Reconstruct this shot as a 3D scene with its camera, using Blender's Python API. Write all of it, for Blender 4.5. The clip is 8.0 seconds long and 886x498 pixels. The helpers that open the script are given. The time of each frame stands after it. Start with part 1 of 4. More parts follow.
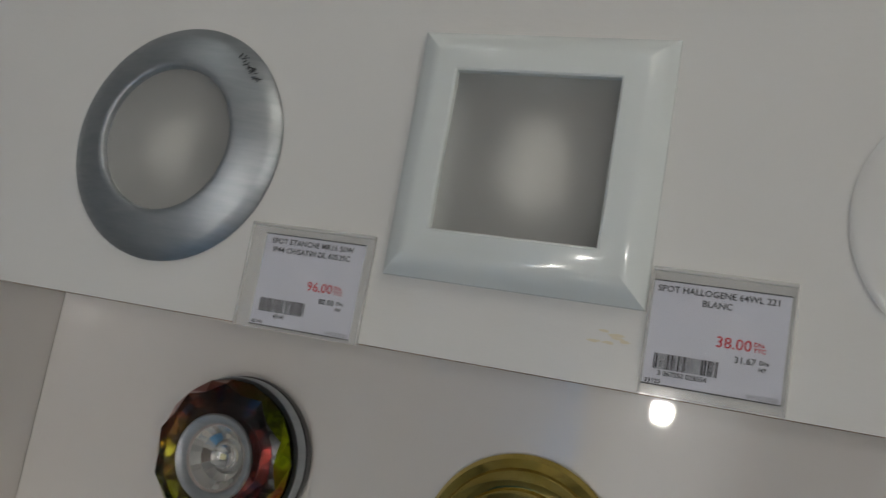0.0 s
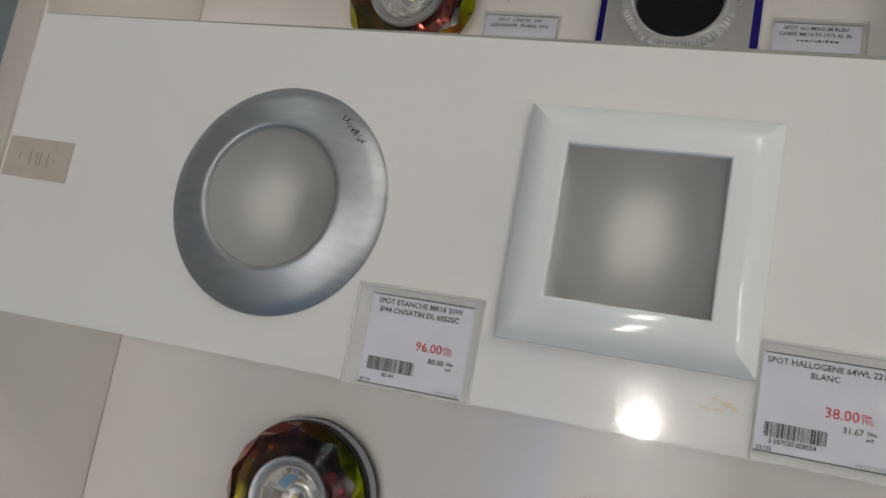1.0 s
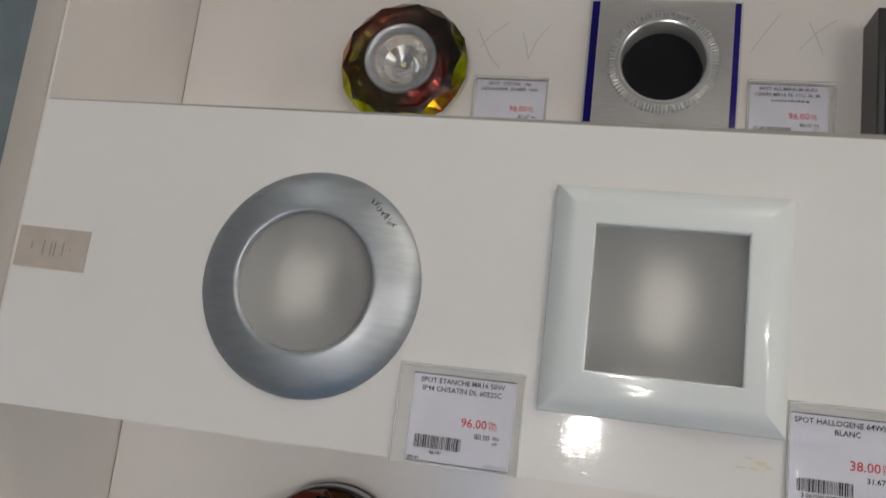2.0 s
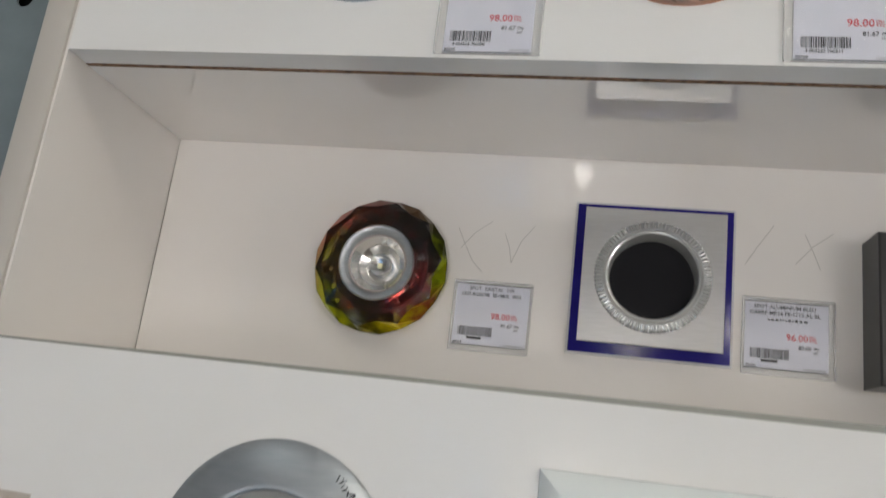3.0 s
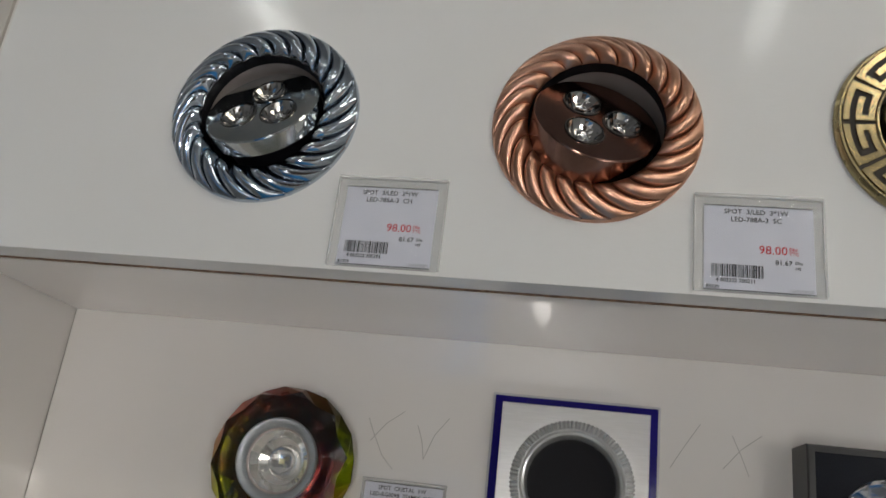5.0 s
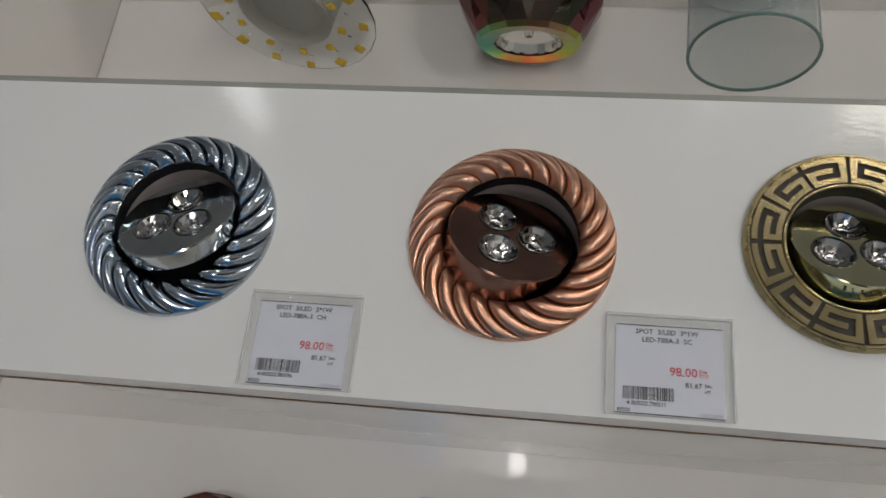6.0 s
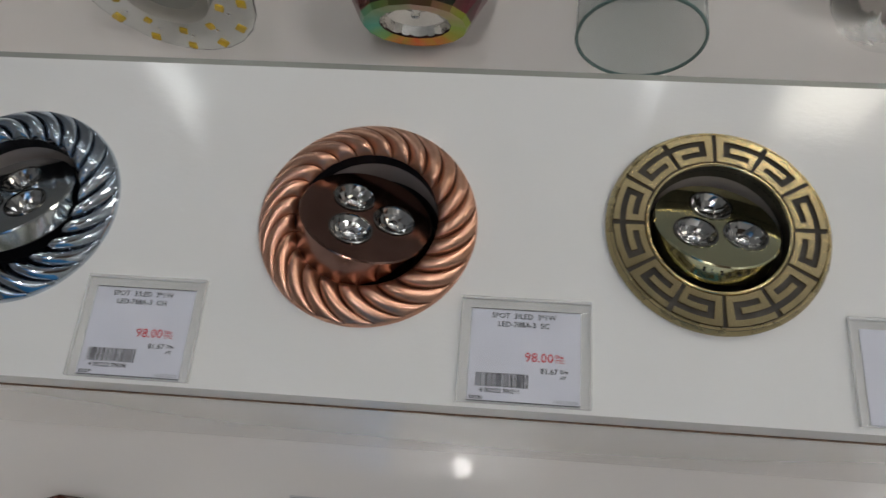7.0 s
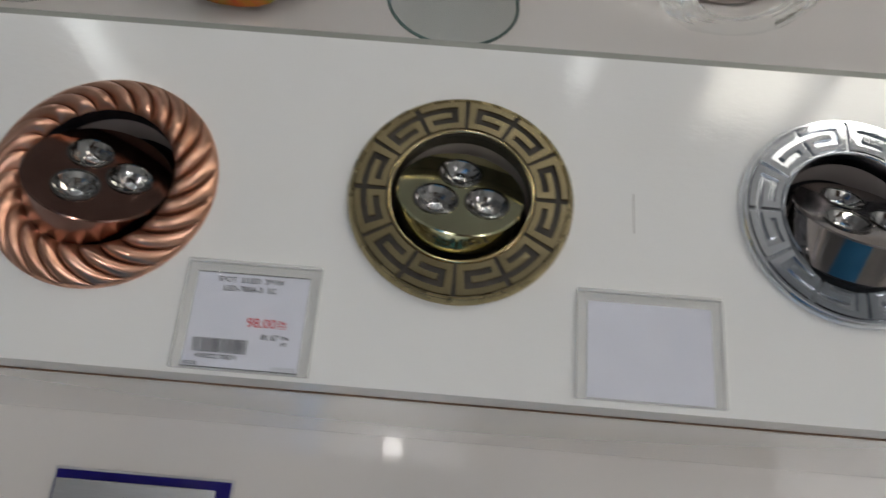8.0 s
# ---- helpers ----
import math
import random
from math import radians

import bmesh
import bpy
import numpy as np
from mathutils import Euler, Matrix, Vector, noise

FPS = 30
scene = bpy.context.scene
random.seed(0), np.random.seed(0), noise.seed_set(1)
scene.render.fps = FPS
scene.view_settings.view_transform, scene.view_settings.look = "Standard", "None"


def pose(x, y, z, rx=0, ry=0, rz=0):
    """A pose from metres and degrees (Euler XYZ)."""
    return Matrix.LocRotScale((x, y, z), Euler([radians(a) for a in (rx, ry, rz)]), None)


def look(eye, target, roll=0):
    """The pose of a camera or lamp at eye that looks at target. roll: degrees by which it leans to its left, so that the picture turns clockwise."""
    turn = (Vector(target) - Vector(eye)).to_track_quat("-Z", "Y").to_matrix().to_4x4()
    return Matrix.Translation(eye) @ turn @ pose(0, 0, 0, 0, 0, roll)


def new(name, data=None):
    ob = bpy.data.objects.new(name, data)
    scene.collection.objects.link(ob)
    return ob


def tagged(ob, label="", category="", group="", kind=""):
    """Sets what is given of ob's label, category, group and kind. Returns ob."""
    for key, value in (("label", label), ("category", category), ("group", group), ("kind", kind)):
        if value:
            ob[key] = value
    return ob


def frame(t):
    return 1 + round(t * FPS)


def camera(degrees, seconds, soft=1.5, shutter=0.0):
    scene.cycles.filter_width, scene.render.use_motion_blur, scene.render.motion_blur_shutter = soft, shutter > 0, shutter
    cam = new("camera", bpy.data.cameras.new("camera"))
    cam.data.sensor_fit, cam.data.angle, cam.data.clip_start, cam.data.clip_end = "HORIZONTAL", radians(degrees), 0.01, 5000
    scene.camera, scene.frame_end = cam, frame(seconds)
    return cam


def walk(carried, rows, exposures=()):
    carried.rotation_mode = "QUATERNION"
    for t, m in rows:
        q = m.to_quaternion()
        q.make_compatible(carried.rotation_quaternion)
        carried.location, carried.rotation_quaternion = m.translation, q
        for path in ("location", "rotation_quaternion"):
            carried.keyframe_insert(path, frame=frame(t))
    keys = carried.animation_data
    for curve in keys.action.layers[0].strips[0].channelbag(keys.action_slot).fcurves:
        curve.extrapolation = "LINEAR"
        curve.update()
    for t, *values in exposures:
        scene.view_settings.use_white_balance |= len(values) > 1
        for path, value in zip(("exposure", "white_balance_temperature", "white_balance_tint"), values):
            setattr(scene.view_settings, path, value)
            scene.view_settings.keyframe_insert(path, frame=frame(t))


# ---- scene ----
cam = camera(59.0, 8.0, soft=1.5, shutter=0.3)
METRES, EYE, TILT, LEAN, TURN = 0.62, 1.40, 0.0, 0.0, 19.3
ROWS = [
    (0.0, 0.0, 0.0, 0.0, -1.39, 7.97, -10.0),
    (0.5, -0.0557, -0.0176, -0.0027, -0.53, 7.47, -11.04),
    (1.0, -0.1124, -0.0253, 0.0223, -3.71, 8.69, -10.5),
    (2.5, -0.2286, -0.0615, 0.131, -9.53, 12.26, -6.1),
    (3.0, -0.2163, -0.035, 0.248, -9.22, 14.23, -6.92),
    (3.5, -0.2255, 0.0107, 0.3011, -9.36, 16.04, -7.84),
    (4.0, -0.2121, -0.0135, 0.3598, -10.26, 18.39, -7.91),
    (5.5, -0.1645, -0.029, 0.441, -12.91, 21.2, -6.06),
    (6.0, -0.1337, -0.0551, 0.4716, -13.58, 22.09, -5.72),
    (6.5, -0.0994, -0.049, 0.471, -14.78, 22.61, -4.95),
    (7.0, -0.0424, -0.038, 0.4756, -16.55, 22.64, -4.47),
    (7.5, 0.0218, -0.0494, 0.4849, -18.63, 22.79, -4.69),
    (8.0, 0.127, -0.0694, 0.4832, -20.06, 21.66, -4.62),
]
EXPOSURES = [(0.0, -1.56, 6550, 10), (0.5, -1.2, 6600, 11), (1.0, -1.01, 6650, 12), (2.5, -0.9, 6600, 13), (3.0, -0.66, 6500, 11), (3.5, -0.78, 6500, 10), (4.0, -1.0, 6500, 10), (5.5, -1.09, 6500, 10), (6.5, -1.08, 6330, 11), (8.0, -1.12, 6330, 11)]
BETWEEN = [
    (1.2, look((-0.0792, -0.0377, 1.4162), (-0.6345, 1.8589, 1.7236), 9.94)),
    (2.3, look((-0.1184, -0.0826, 1.4596), (-0.4929, 1.8452, 1.8382), 6.30)),
    (4.2, look((-0.1117, -0.0570, 1.6312), (-0.4970, 1.8054, 2.2500), 8.25)),
    (5.3, look((-0.0912, -0.0504, 1.6615), (-0.3921, 1.8033, 2.3493), 6.57)),
]
walk(cam, sorted(BETWEEN + [(t, pose(0, 0, EYE, TILT, LEAN, TURN) @ pose(METRES * x, METRES * y, METRES * z, 90 + pitch, roll, yaw)) for t, x, y, z, yaw, pitch, roll in ROWS], key=lambda row: row[0]), EXPOSURES)

# ---- light ----
world = bpy.data.worlds.new("world")
scene.world = world
world.use_nodes = True
world.node_tree.nodes["Background"].inputs[0].default_value = (0.5, 0.55, 0.6, 1)
world.node_tree.nodes["Background"].inputs[1].default_value = 0.05
TUBE_POWER, PANEL_POWER, TORCH_FILL_POWER = 19.0, 20.0, 470.0

# ---- plan: face of the proud panels, back of the niches, heights ----
FACE, BACK = 0.329, 0.473
LEFT, RIGHT = -0.459, 0.76
B_LOW, B_TOP, D_LOW, D_TOP = 1.400, 1.584, 1.767, 1.950
E_CEIL = 2.134


# ---- materials ----
def material(name, color, rough=0.5, metal=0.0, **extra):
    m = bpy.data.materials.new(name)
    m.use_nodes = True
    b = m.node_tree.nodes["Principled BSDF"]
    b.inputs["Base Color"].default_value = (*color, 1)
    b.inputs["Roughness"].default_value = rough
    b.inputs["Metallic"].default_value = metal
    for key, value in extra.items():
        b.inputs[key.replace("_", " ")].default_value = value
    return m


def texture(m, scale=20.0, detail=4.0, stretch=(1, 1, 1), kind="ShaderNodeTexNoise"):
    t = m.node_tree.nodes
    co, mp, tx = t.new("ShaderNodeTexCoord"), t.new("ShaderNodeMapping"), t.new(kind)
    mp.inputs["Scale"].default_value = stretch
    tx.inputs["Scale"].default_value = scale
    if kind == "ShaderNodeTexNoise":
        tx.inputs["Detail"].default_value = detail
    m.node_tree.links.new(co.outputs["Object"], mp.inputs["Vector"])
    m.node_tree.links.new(mp.outputs[0], tx.inputs["Vector"])
    return tx


def ramp(m, source, stops):
    r = m.node_tree.nodes.new("ShaderNodeValToRGB")
    e = r.color_ramp.elements
    while len(e) < len(stops):
        e.new(0.5)
    for one, (p, c) in zip(e, stops):
        one.position, one.color = p, (*c, 1)
    m.node_tree.links.new(source, r.inputs[0])
    return r


def varied(m, stops, scale=20.0, detail=4.0, stretch=(1, 1, 1), rough=None):
    """Colour from noise between stops; rough: the span of the roughness from the same kind of noise."""
    b = m.node_tree.nodes["Principled BSDF"]
    n = texture(m, scale, detail, stretch)
    m.node_tree.links.new(ramp(m, n.outputs[0], stops).outputs[0], b.inputs["Base Color"])
    if rough:
        n2 = texture(m, scale * 2.7, 5, stretch)
        mr = m.node_tree.nodes.new("ShaderNodeMapRange")
        mr.inputs["From Min"].default_value, mr.inputs["From Max"].default_value = 0.3, 0.7
        mr.inputs["To Min"].default_value, mr.inputs["To Max"].default_value = rough
        m.node_tree.links.new(n2.outputs[0], mr.inputs[0])
        m.node_tree.links.new(mr.outputs[0], b.inputs["Roughness"])
    return m


def bumped(m, scale, strength, distance=0.001, detail=3.0, stretch=(1, 1, 1)):
    b = m.node_tree.nodes["Principled BSDF"]
    n = texture(m, scale, detail, stretch)
    bump = m.node_tree.nodes.new("ShaderNodeBump")
    bump.inputs["Strength"].default_value, bump.inputs["Distance"].default_value = strength, distance
    m.node_tree.links.new(n.outputs[0], bump.inputs["Height"])
    m.node_tree.links.new(bump.outputs[0], b.inputs["Normal"])
    return m


def melamine(name, a, b, rough, ripple=0.055):
    m = material(name, a, 0.15)
    varied(m, [(0.3, a), (0.7, b)], 6.0, 5.0, (1, 1, 1), rough)
    return bumped(m, 170.0, ripple, 0.001, 3.0, (1.0, 1.0, 2.0))


def emitter(name, color, power):
    m = material(name, (0.8, 0.8, 0.8), 0.4)
    b = m.node_tree.nodes["Principled BSDF"]
    b.inputs["Emission Color"].default_value = (*color, 1)
    b.inputs["Emission Strength"].default_value = power
    return m


WHITE = melamine("white_melamine", (0.79, 0.79, 0.78), (0.76, 0.755, 0.74), (0.05, 0.10), 0.08)
NICHE = melamine("niche_melamine", (0.82, 0.79, 0.76), (0.79, 0.76, 0.73), (0.02, 0.045), 0.012)
for socket, value in (("Coat Weight", 1.0), ("Coat IOR", 1.7), ("Coat Roughness", 0.03)):
    NICHE.node_tree.nodes["Principled BSDF"].inputs[socket].default_value = value
LIP = melamine("grey_edge_lip", (0.30, 0.305, 0.275), (0.25, 0.255, 0.23), (0.35, 0.5))
EDGE = melamine("edge_band", (0.52, 0.49, 0.45), (0.46, 0.43, 0.39), (0.3, 0.45))
CHIP = varied(material("raw_chipboard", (0.25, 0.15, 0.09), 0.9), [(0.35, (0.09, 0.05, 0.03)), (0.65, (0.30, 0.18, 0.11))], 300.0, 4.0)
STEEL = varied(material("painted_steel", (0.25, 0.30, 0.33), 0.4), [(0.3, (0.13, 0.165, 0.18)), (0.7, (0.17, 0.205, 0.22))], 30.0, 6.0, (1, 1, 1), (0.3, 0.5))
SLEEVE = material("grey_sleeve", (0.43, 0.38, 0.36), 0.45, 0.0)
# Near-black that paints the shade in hollows, gaps and openings.
HOLLOWSHADE = material("hollow_shade_black", (0.006, 0.006, 0.008), 0.5, 0.0, Specular_IOR_Level=0.15)
SATIN = bumped(varied(material("satin_silver", (0.5, 0.54, 0.58), 0.33, 0.9), [(0.3, (0.40, 0.435, 0.465)), (0.7, (0.47, 0.50, 0.525))], 60.0, 5.0, (1, 6, 1), (0.38, 0.50)), 350.0, 0.08, 0.0005, 4.0, (1, 8, 1))
GLOSSWHITE = bumped(material("glossy_white_lacquer", (0.78, 0.83, 0.83), 0.11, 0.0, Coat_Weight=0.2), 25.0, 0.05, 0.001)
FROST = material("frosted_glass", (0.66, 0.67, 0.67), 0.80, 0.0, Transmission_Weight=0.84, IOR=1.35)
BOWL = material("dull_reflector", (0.40, 0.40, 0.40), 0.45, 0.5)
BULB = material("opal_bulb", (0.76, 0.75, 0.72), 0.4)
CHROME = bumped(varied(material("chrome", (0.62, 0.68, 0.74), 0.06, 1.0), [(0.3, (0.36, 0.43, 0.51)), (0.7, (0.66, 0.70, 0.75))], 40.0, 4.0, (1, 1, 1), (0.03, 0.07)), 90.0, 0.03, 0.0008)
# Chrome with a brown reflection put into its colour.
BROWNREFLECTCHROME = varied(material("brown_reflection_chrome", (0.40, 0.33, 0.28), 0.1, 1.0), [(0.3, (0.34, 0.31, 0.30)), (0.7, (0.46, 0.41, 0.39))], 50.0, 4.0, (1, 1, 1), (0.06, 0.14))
DARKCHROME = varied(material("smoky_chrome", (0.35, 0.40, 0.45), 0.08, 1.0), [(0.3, (0.52, 0.56, 0.58)), (0.7, (0.68, 0.69, 0.67))], 50.0, 4.0, (1, 1, 1), (0.05, 0.13))
COPPER = bumped(varied(material("brushed_copper", (0.60, 0.32, 0.22), 0.28, 1.0), [(0.3, (0.58, 0.31, 0.20)), (0.7, (0.74, 0.44, 0.32))], 70.0, 5.0, (1, 1, 1), (0.29, 0.36)), 400.0, 0.04, 0.0005)
DARKCOPPER = bumped(varied(material("dark_copper", (0.16, 0.075, 0.055), 0.3, 1.0), [(0.3, (0.21, 0.115, 0.09)), (0.7, (0.26, 0.15, 0.12))], 60.0, 5.0, (1, 1, 1), (0.14, 0.20)), 500.0, 0.008, 0.0003, 3.0)
BRASS = bumped(varied(material("antique_brass", (0.52, 0.42, 0.21), 0.26, 1.0), [(0.3, (0.62, 0.50, 0.27)), (0.7, (0.72, 0.59, 0.34))], 30.0, 2.0, (1, 1, 1), (0.14, 0.22)), 350.0, 0.05, 0.0005)
# Darker copper and chrome that paint the shade in the rope ring valleys.
COPPERSHADE = varied(material("copper_valley_shade", (0.22, 0.11, 0.08), 0.4, 0.9), [(0.3, (0.24, 0.12, 0.08)), (0.7, (0.36, 0.19, 0.13))], 120.0)
CHROMESHADE = varied(material("chrome_valley_shade", (0.10, 0.12, 0.15), 0.2, 1.0), [(0.3, (0.12, 0.15, 0.19)), (0.7, (0.24, 0.27, 0.31))], 120.0)
AGEDBRASS = varied(material("aged_brass", (0.26, 0.21, 0.11), 0.3, 1.0), [(0.3, (0.36, 0.30, 0.16)), (0.7, (0.44, 0.36, 0.20))], 30.0, 2.0, (1, 1, 1), (0.2, 0.35))
BRIGHTCHROME = varied(material("bright_chrome", (0.75, 0.78, 0.82), 0.06, 1.0), [(0.3, (0.68, 0.72, 0.77)), (0.7, (0.80, 0.82, 0.85))], 40.0, 4.0, (1, 1, 1), (0.04, 0.09))
OLIVE = varied(material("olive_brass", (0.42, 0.40, 0.16), 0.2, 1.0), [(0.3, (0.62, 0.60, 0.38)), (0.7, (0.67, 0.65, 0.42))], 30.0, 2.0, (1, 1, 1), (0.09, 0.14))
PATINA = varied(material("dark_patina", (0.04, 0.035, 0.03), 0.55, 0.2), [(0.3, (0.022, 0.019, 0.016)), (0.7, (0.05, 0.042, 0.034))], 120.0)
# Darker copy of the bright chrome, painting shade into the key grooves.
SHADEDCHROME = varied(material("shaded_chrome", (0.30, 0.32, 0.35), 0.2, 1.0), [(0.3, (0.40, 0.43, 0.48)), (0.7, (0.55, 0.57, 0.60))], 120.0)
LAMPCUP = material("frosted_lamp_cup", (0.80, 0.79, 0.76), 0.14, 0.9)
REFLECTOR = material("mirror_reflector", (0.86, 0.86, 0.88), 0.07, 1.0)
LEDCUP = material("led_mirror_cup", (0.40, 0.39, 0.38), 0.10, 1.0)
LEDRIM = material("dark_lens_rim", (0.22, 0.21, 0.20), 0.12, 1.0)
LENS = material("clear_lens", (0.95, 0.96, 0.97), 0.03, 0.0, Transmission_Weight=1.0, IOR=1.49)
LEDCHIP = material("led_chip", (0.75, 0.72, 0.45), 0.3)
ALU = bumped(varied(material("brushed_aluminium", (0.70, 0.69, 0.67), 0.32, 1.0), [(0.3, (0.60, 0.59, 0.58)), (0.7, (0.66, 0.65, 0.64))], 80.0, 5.0, (1, 14, 1), (0.30, 0.38)), 500.0, 0.02, 0.0003, 3.0, (1, 14, 1))
CLEARRING = material("clear_silver_ring", (0.60, 0.61, 0.61), 0.20, 0.6)
BLUE = material("deep_blue_glass", (0.012, 0.008, 0.16), 0.22, 0.0, Specular_IOR_Level=0.25)
CLEAREDGE = material("clear_acrylic_edge", (0.82, 0.82, 0.84), 0.12, 0.0, Transmission_Weight=0.3)
BLACKGLOSS = material("black_gloss", (0.010, 0.012, 0.018), 0.12)
BLACKSIDE = material("black_satin_side", (0.035, 0.035, 0.036), 0.35)
GOLD = bumped(varied(material("polished_gold", (0.55, 0.42, 0.10), 0.1, 1.0), [(0.3, (0.46, 0.34, 0.07)), (0.7, (0.66, 0.53, 0.17))], 40.0, 4.0, (1, 1, 1), (0.07, 0.15)), 60.0, 0.04)
GLASS = material("greenish_glass", (0.94, 0.97, 0.96), 0.05, 0.0, Transmission_Weight=1.0, IOR=1.18)
RIBGLASS = material("glass_ribs", (0.60, 0.63, 0.61), 0.08, 0.0, Alpha=0.26)
THINGLASS = material("thin_ribbed_glass", (0.36, 0.42, 0.41), 0.05, 0.0, Alpha=0.27)
GLASSRIM = material("ground_glass_rim", (0.17, 0.26, 0.25), 0.15, 0.0, Transmission_Weight=0.5, IOR=1.46)
FROSTBOWL = material("sandblasted_glass", (0.50, 0.48, 0.44), 0.5, 0.0, Transmission_Weight=0.55, IOR=1.4)
AMBER = material("amber_gem", (0.78, 0.54, 0.04), 0.10, 0.0, Transmission_Weight=0.35)
PAPER = varied(material("label_paper", (0.74, 0.76, 0.88), 0.75), [(0.3, (0.60, 0.615, 0.70)), (0.7, (0.65, 0.66, 0.74))], 60.0)
INK = material("black_ink", (0.012, 0.012, 0.018), 0.7)
GREYINK = material("faint_grey_ink", (0.36, 0.37, 0.42), 0.7)
REDINK = material("red_ink", (0.55, 0.02, 0.04), 0.7)
ACRYLIC = material("clear_acrylic", (0.90, 0.91, 0.89), 0.04, 0.0, Alpha=0.035)
ACRYLICRIM = material("acrylic_bent_edge", (0.84, 0.84, 0.83), 0.10, 0.0, Alpha=0.4)
KRAFT = varied(material("beige_paper_sticker", (0.55, 0.50, 0.44), 0.8), [(0.3, (0.44, 0.39, 0.34)), (0.7, (0.50, 0.45, 0.40))], 80.0)
INKPENCIL = material("dark_pencil", (0.20, 0.19, 0.18), 0.6)
PENCIL = material("pencil_line", (0.44, 0.42, 0.40), 0.6)
STAIN = material("glue_stain", (0.70, 0.64, 0.50), 0.3)
FLOORMAT = varied(material("bluish_floor_tiles", (0.52, 0.55, 0.58), 0.3), [(0.3, (0.25, 0.26, 0.265)), (0.7, (0.31, 0.32, 0.325))], 3.0, 6.0)
WALLMAT = varied(material("room_wall_paint", (0.42, 0.44, 0.46), 0.7), [(0.3, (0.27, 0.285, 0.30)), (0.7, (0.34, 0.355, 0.37))], 2.0, 6.0)
UNSEENBLUE = varied(material("unseen_panel_blue", (0.03, 0.16, 0.38), 0.8), [(0.3, (0.025, 0.14, 0.34)), (0.7, (0.035, 0.18, 0.42))], 5.0, 5.0)
SHEETBLUE = varied(material("reflection_sheet_blue", (0.04, 0.24, 0.50), 0.85), [(0.3, (0.035, 0.20, 0.44)), (0.7, (0.05, 0.27, 0.55))], 40.0, 5.0)
DARKWOOD = varied(material("dark_wood", (0.05, 0.03, 0.02), 0.5), [(0.3, (0.04, 0.022, 0.015)), (0.7, (0.09, 0.05, 0.03))], 3.0, 6.0, (8, 8, 1))
CEILMAT = varied(material("room_ceiling_paint", (0.34, 0.34, 0.34), 0.8), [(0.3, (0.31, 0.31, 0.31)), (0.7, (0.37, 0.37, 0.37))], 2.0, 6.0)
TUBE = emitter("lit_tube", (0.98, 1.0, 0.97), TUBE_POWER)
WARM = emitter("lit_warm_panel", (1.0, 0.93, 0.79), PANEL_POWER)
# Glow of the added globes that replace a torch beside the camera.
STRONGTORCHFILL = emitter("strong_torch_fill_glow", (1.0, 0.95, 0.89), TORCH_FILL_POWER * 1.7)
TORCHFILL = emitter("torch_fill_glow", (1.0, 0.95, 0.89), TORCH_FILL_POWER)


def dichroic(name, stops, rough=0.035, shift=0.22):
    """Coated crystal: the colour changes round the stone, and from one cut facet to the next."""
    m = material(name, (0.2, 0.1, 0.05), rough, 1.0)
    t, l = m.node_tree.nodes, m.node_tree.links
    g, co, ring = t.new("ShaderNodeNewGeometry"), t.new("ShaderNodeTexCoord"), t.new("ShaderNodeTexGradient")
    ring.gradient_type = "RADIAL"
    l.new(co.outputs["Object"], ring.inputs["Vector"])
    n = texture(m, 110.0, 2.5)
    a, b, wrap = t.new("ShaderNodeMath"), t.new("ShaderNodeMath"), t.new("ShaderNodeMath")
    a.operation, b.operation, wrap.operation = "MULTIPLY_ADD", "MULTIPLY_ADD", "FRACT"
    a.inputs[1].default_value, b.inputs[1].default_value = shift, shift * 1.2
    l.new(g.outputs["Random Per Island"], a.inputs[0])
    l.new(ring.outputs["Fac"], a.inputs[2])
    l.new(n.outputs[0], b.inputs[0])
    l.new(a.outputs[0], b.inputs[2])
    back = t.new("ShaderNodeMath")
    back.operation = "ADD"
    back.inputs[1].default_value = 1.0 - shift * 1.1
    l.new(b.outputs[0], back.inputs[0])
    l.new(back.outputs[0], wrap.inputs[0])
    l.new(ramp(m, wrap.outputs[0], stops).outputs[0], t["Principled BSDF"].inputs["Base Color"])
    return m


CRYSTAL = material("clear_crystal", (0.97, 0.95, 0.93), 0.01, 0.0, Transmission_Weight=1.0, IOR=1.52)
TABLE_FACET = dichroic("crystal_table_facets", [(0.0, (0.13, 0.10, 0.004)), (0.12, (0.12, 0.045, 0.006)), (0.27, (0.14, 0.02, 0.010)), (0.42, (0.34, 0.04, 0.035)), (0.55, (0.10, 0.010, 0.012)), (0.66, (0.008, 0.009, 0.004)), (0.78, (0.09, 0.016, 0.010)), (0.9, (0.11, 0.04, 0.005)), (1.0, (0.13, 0.10, 0.004))], shift=0.2)
RIM_FACET = dichroic("crystal_rim_facets", [(0.0, (0.30, 0.26, 0.01)), (0.09, (0.46, 0.52, 0.01)), (0.17, (0.05, 0.05, 0.005)), (0.26, (0.62, 0.50, 0.01)), (0.34, (0.24, 0.05, 0.02)), (0.43, (0.34, 0.42, 0.01)), (0.52, (0.05, 0.06, 0.01)), (0.64, (0.10, 0.05, 0.02)), (0.76, (0.20, 0.03, 0.02)), (0.86, (0.45, 0.09, 0.03)), (1.0, (0.30, 0.26, 0.01))], shift=0.16)
CONE_FACET = dichroic("crystal_cone_facets", [(0.0, (0.16, 0.04, 0.04)), (0.15, (0.05, 0.05, 0.035)), (0.25, (0.14, 0.09, 0.08)), (0.38, (0.05, 0.07, 0.05)), (0.5, (0.22, 0.05, 0.07)), (0.75, (0.03, 0.03, 0.03)), (1.0, (0.16, 0.04, 0.04))], shift=0.12)
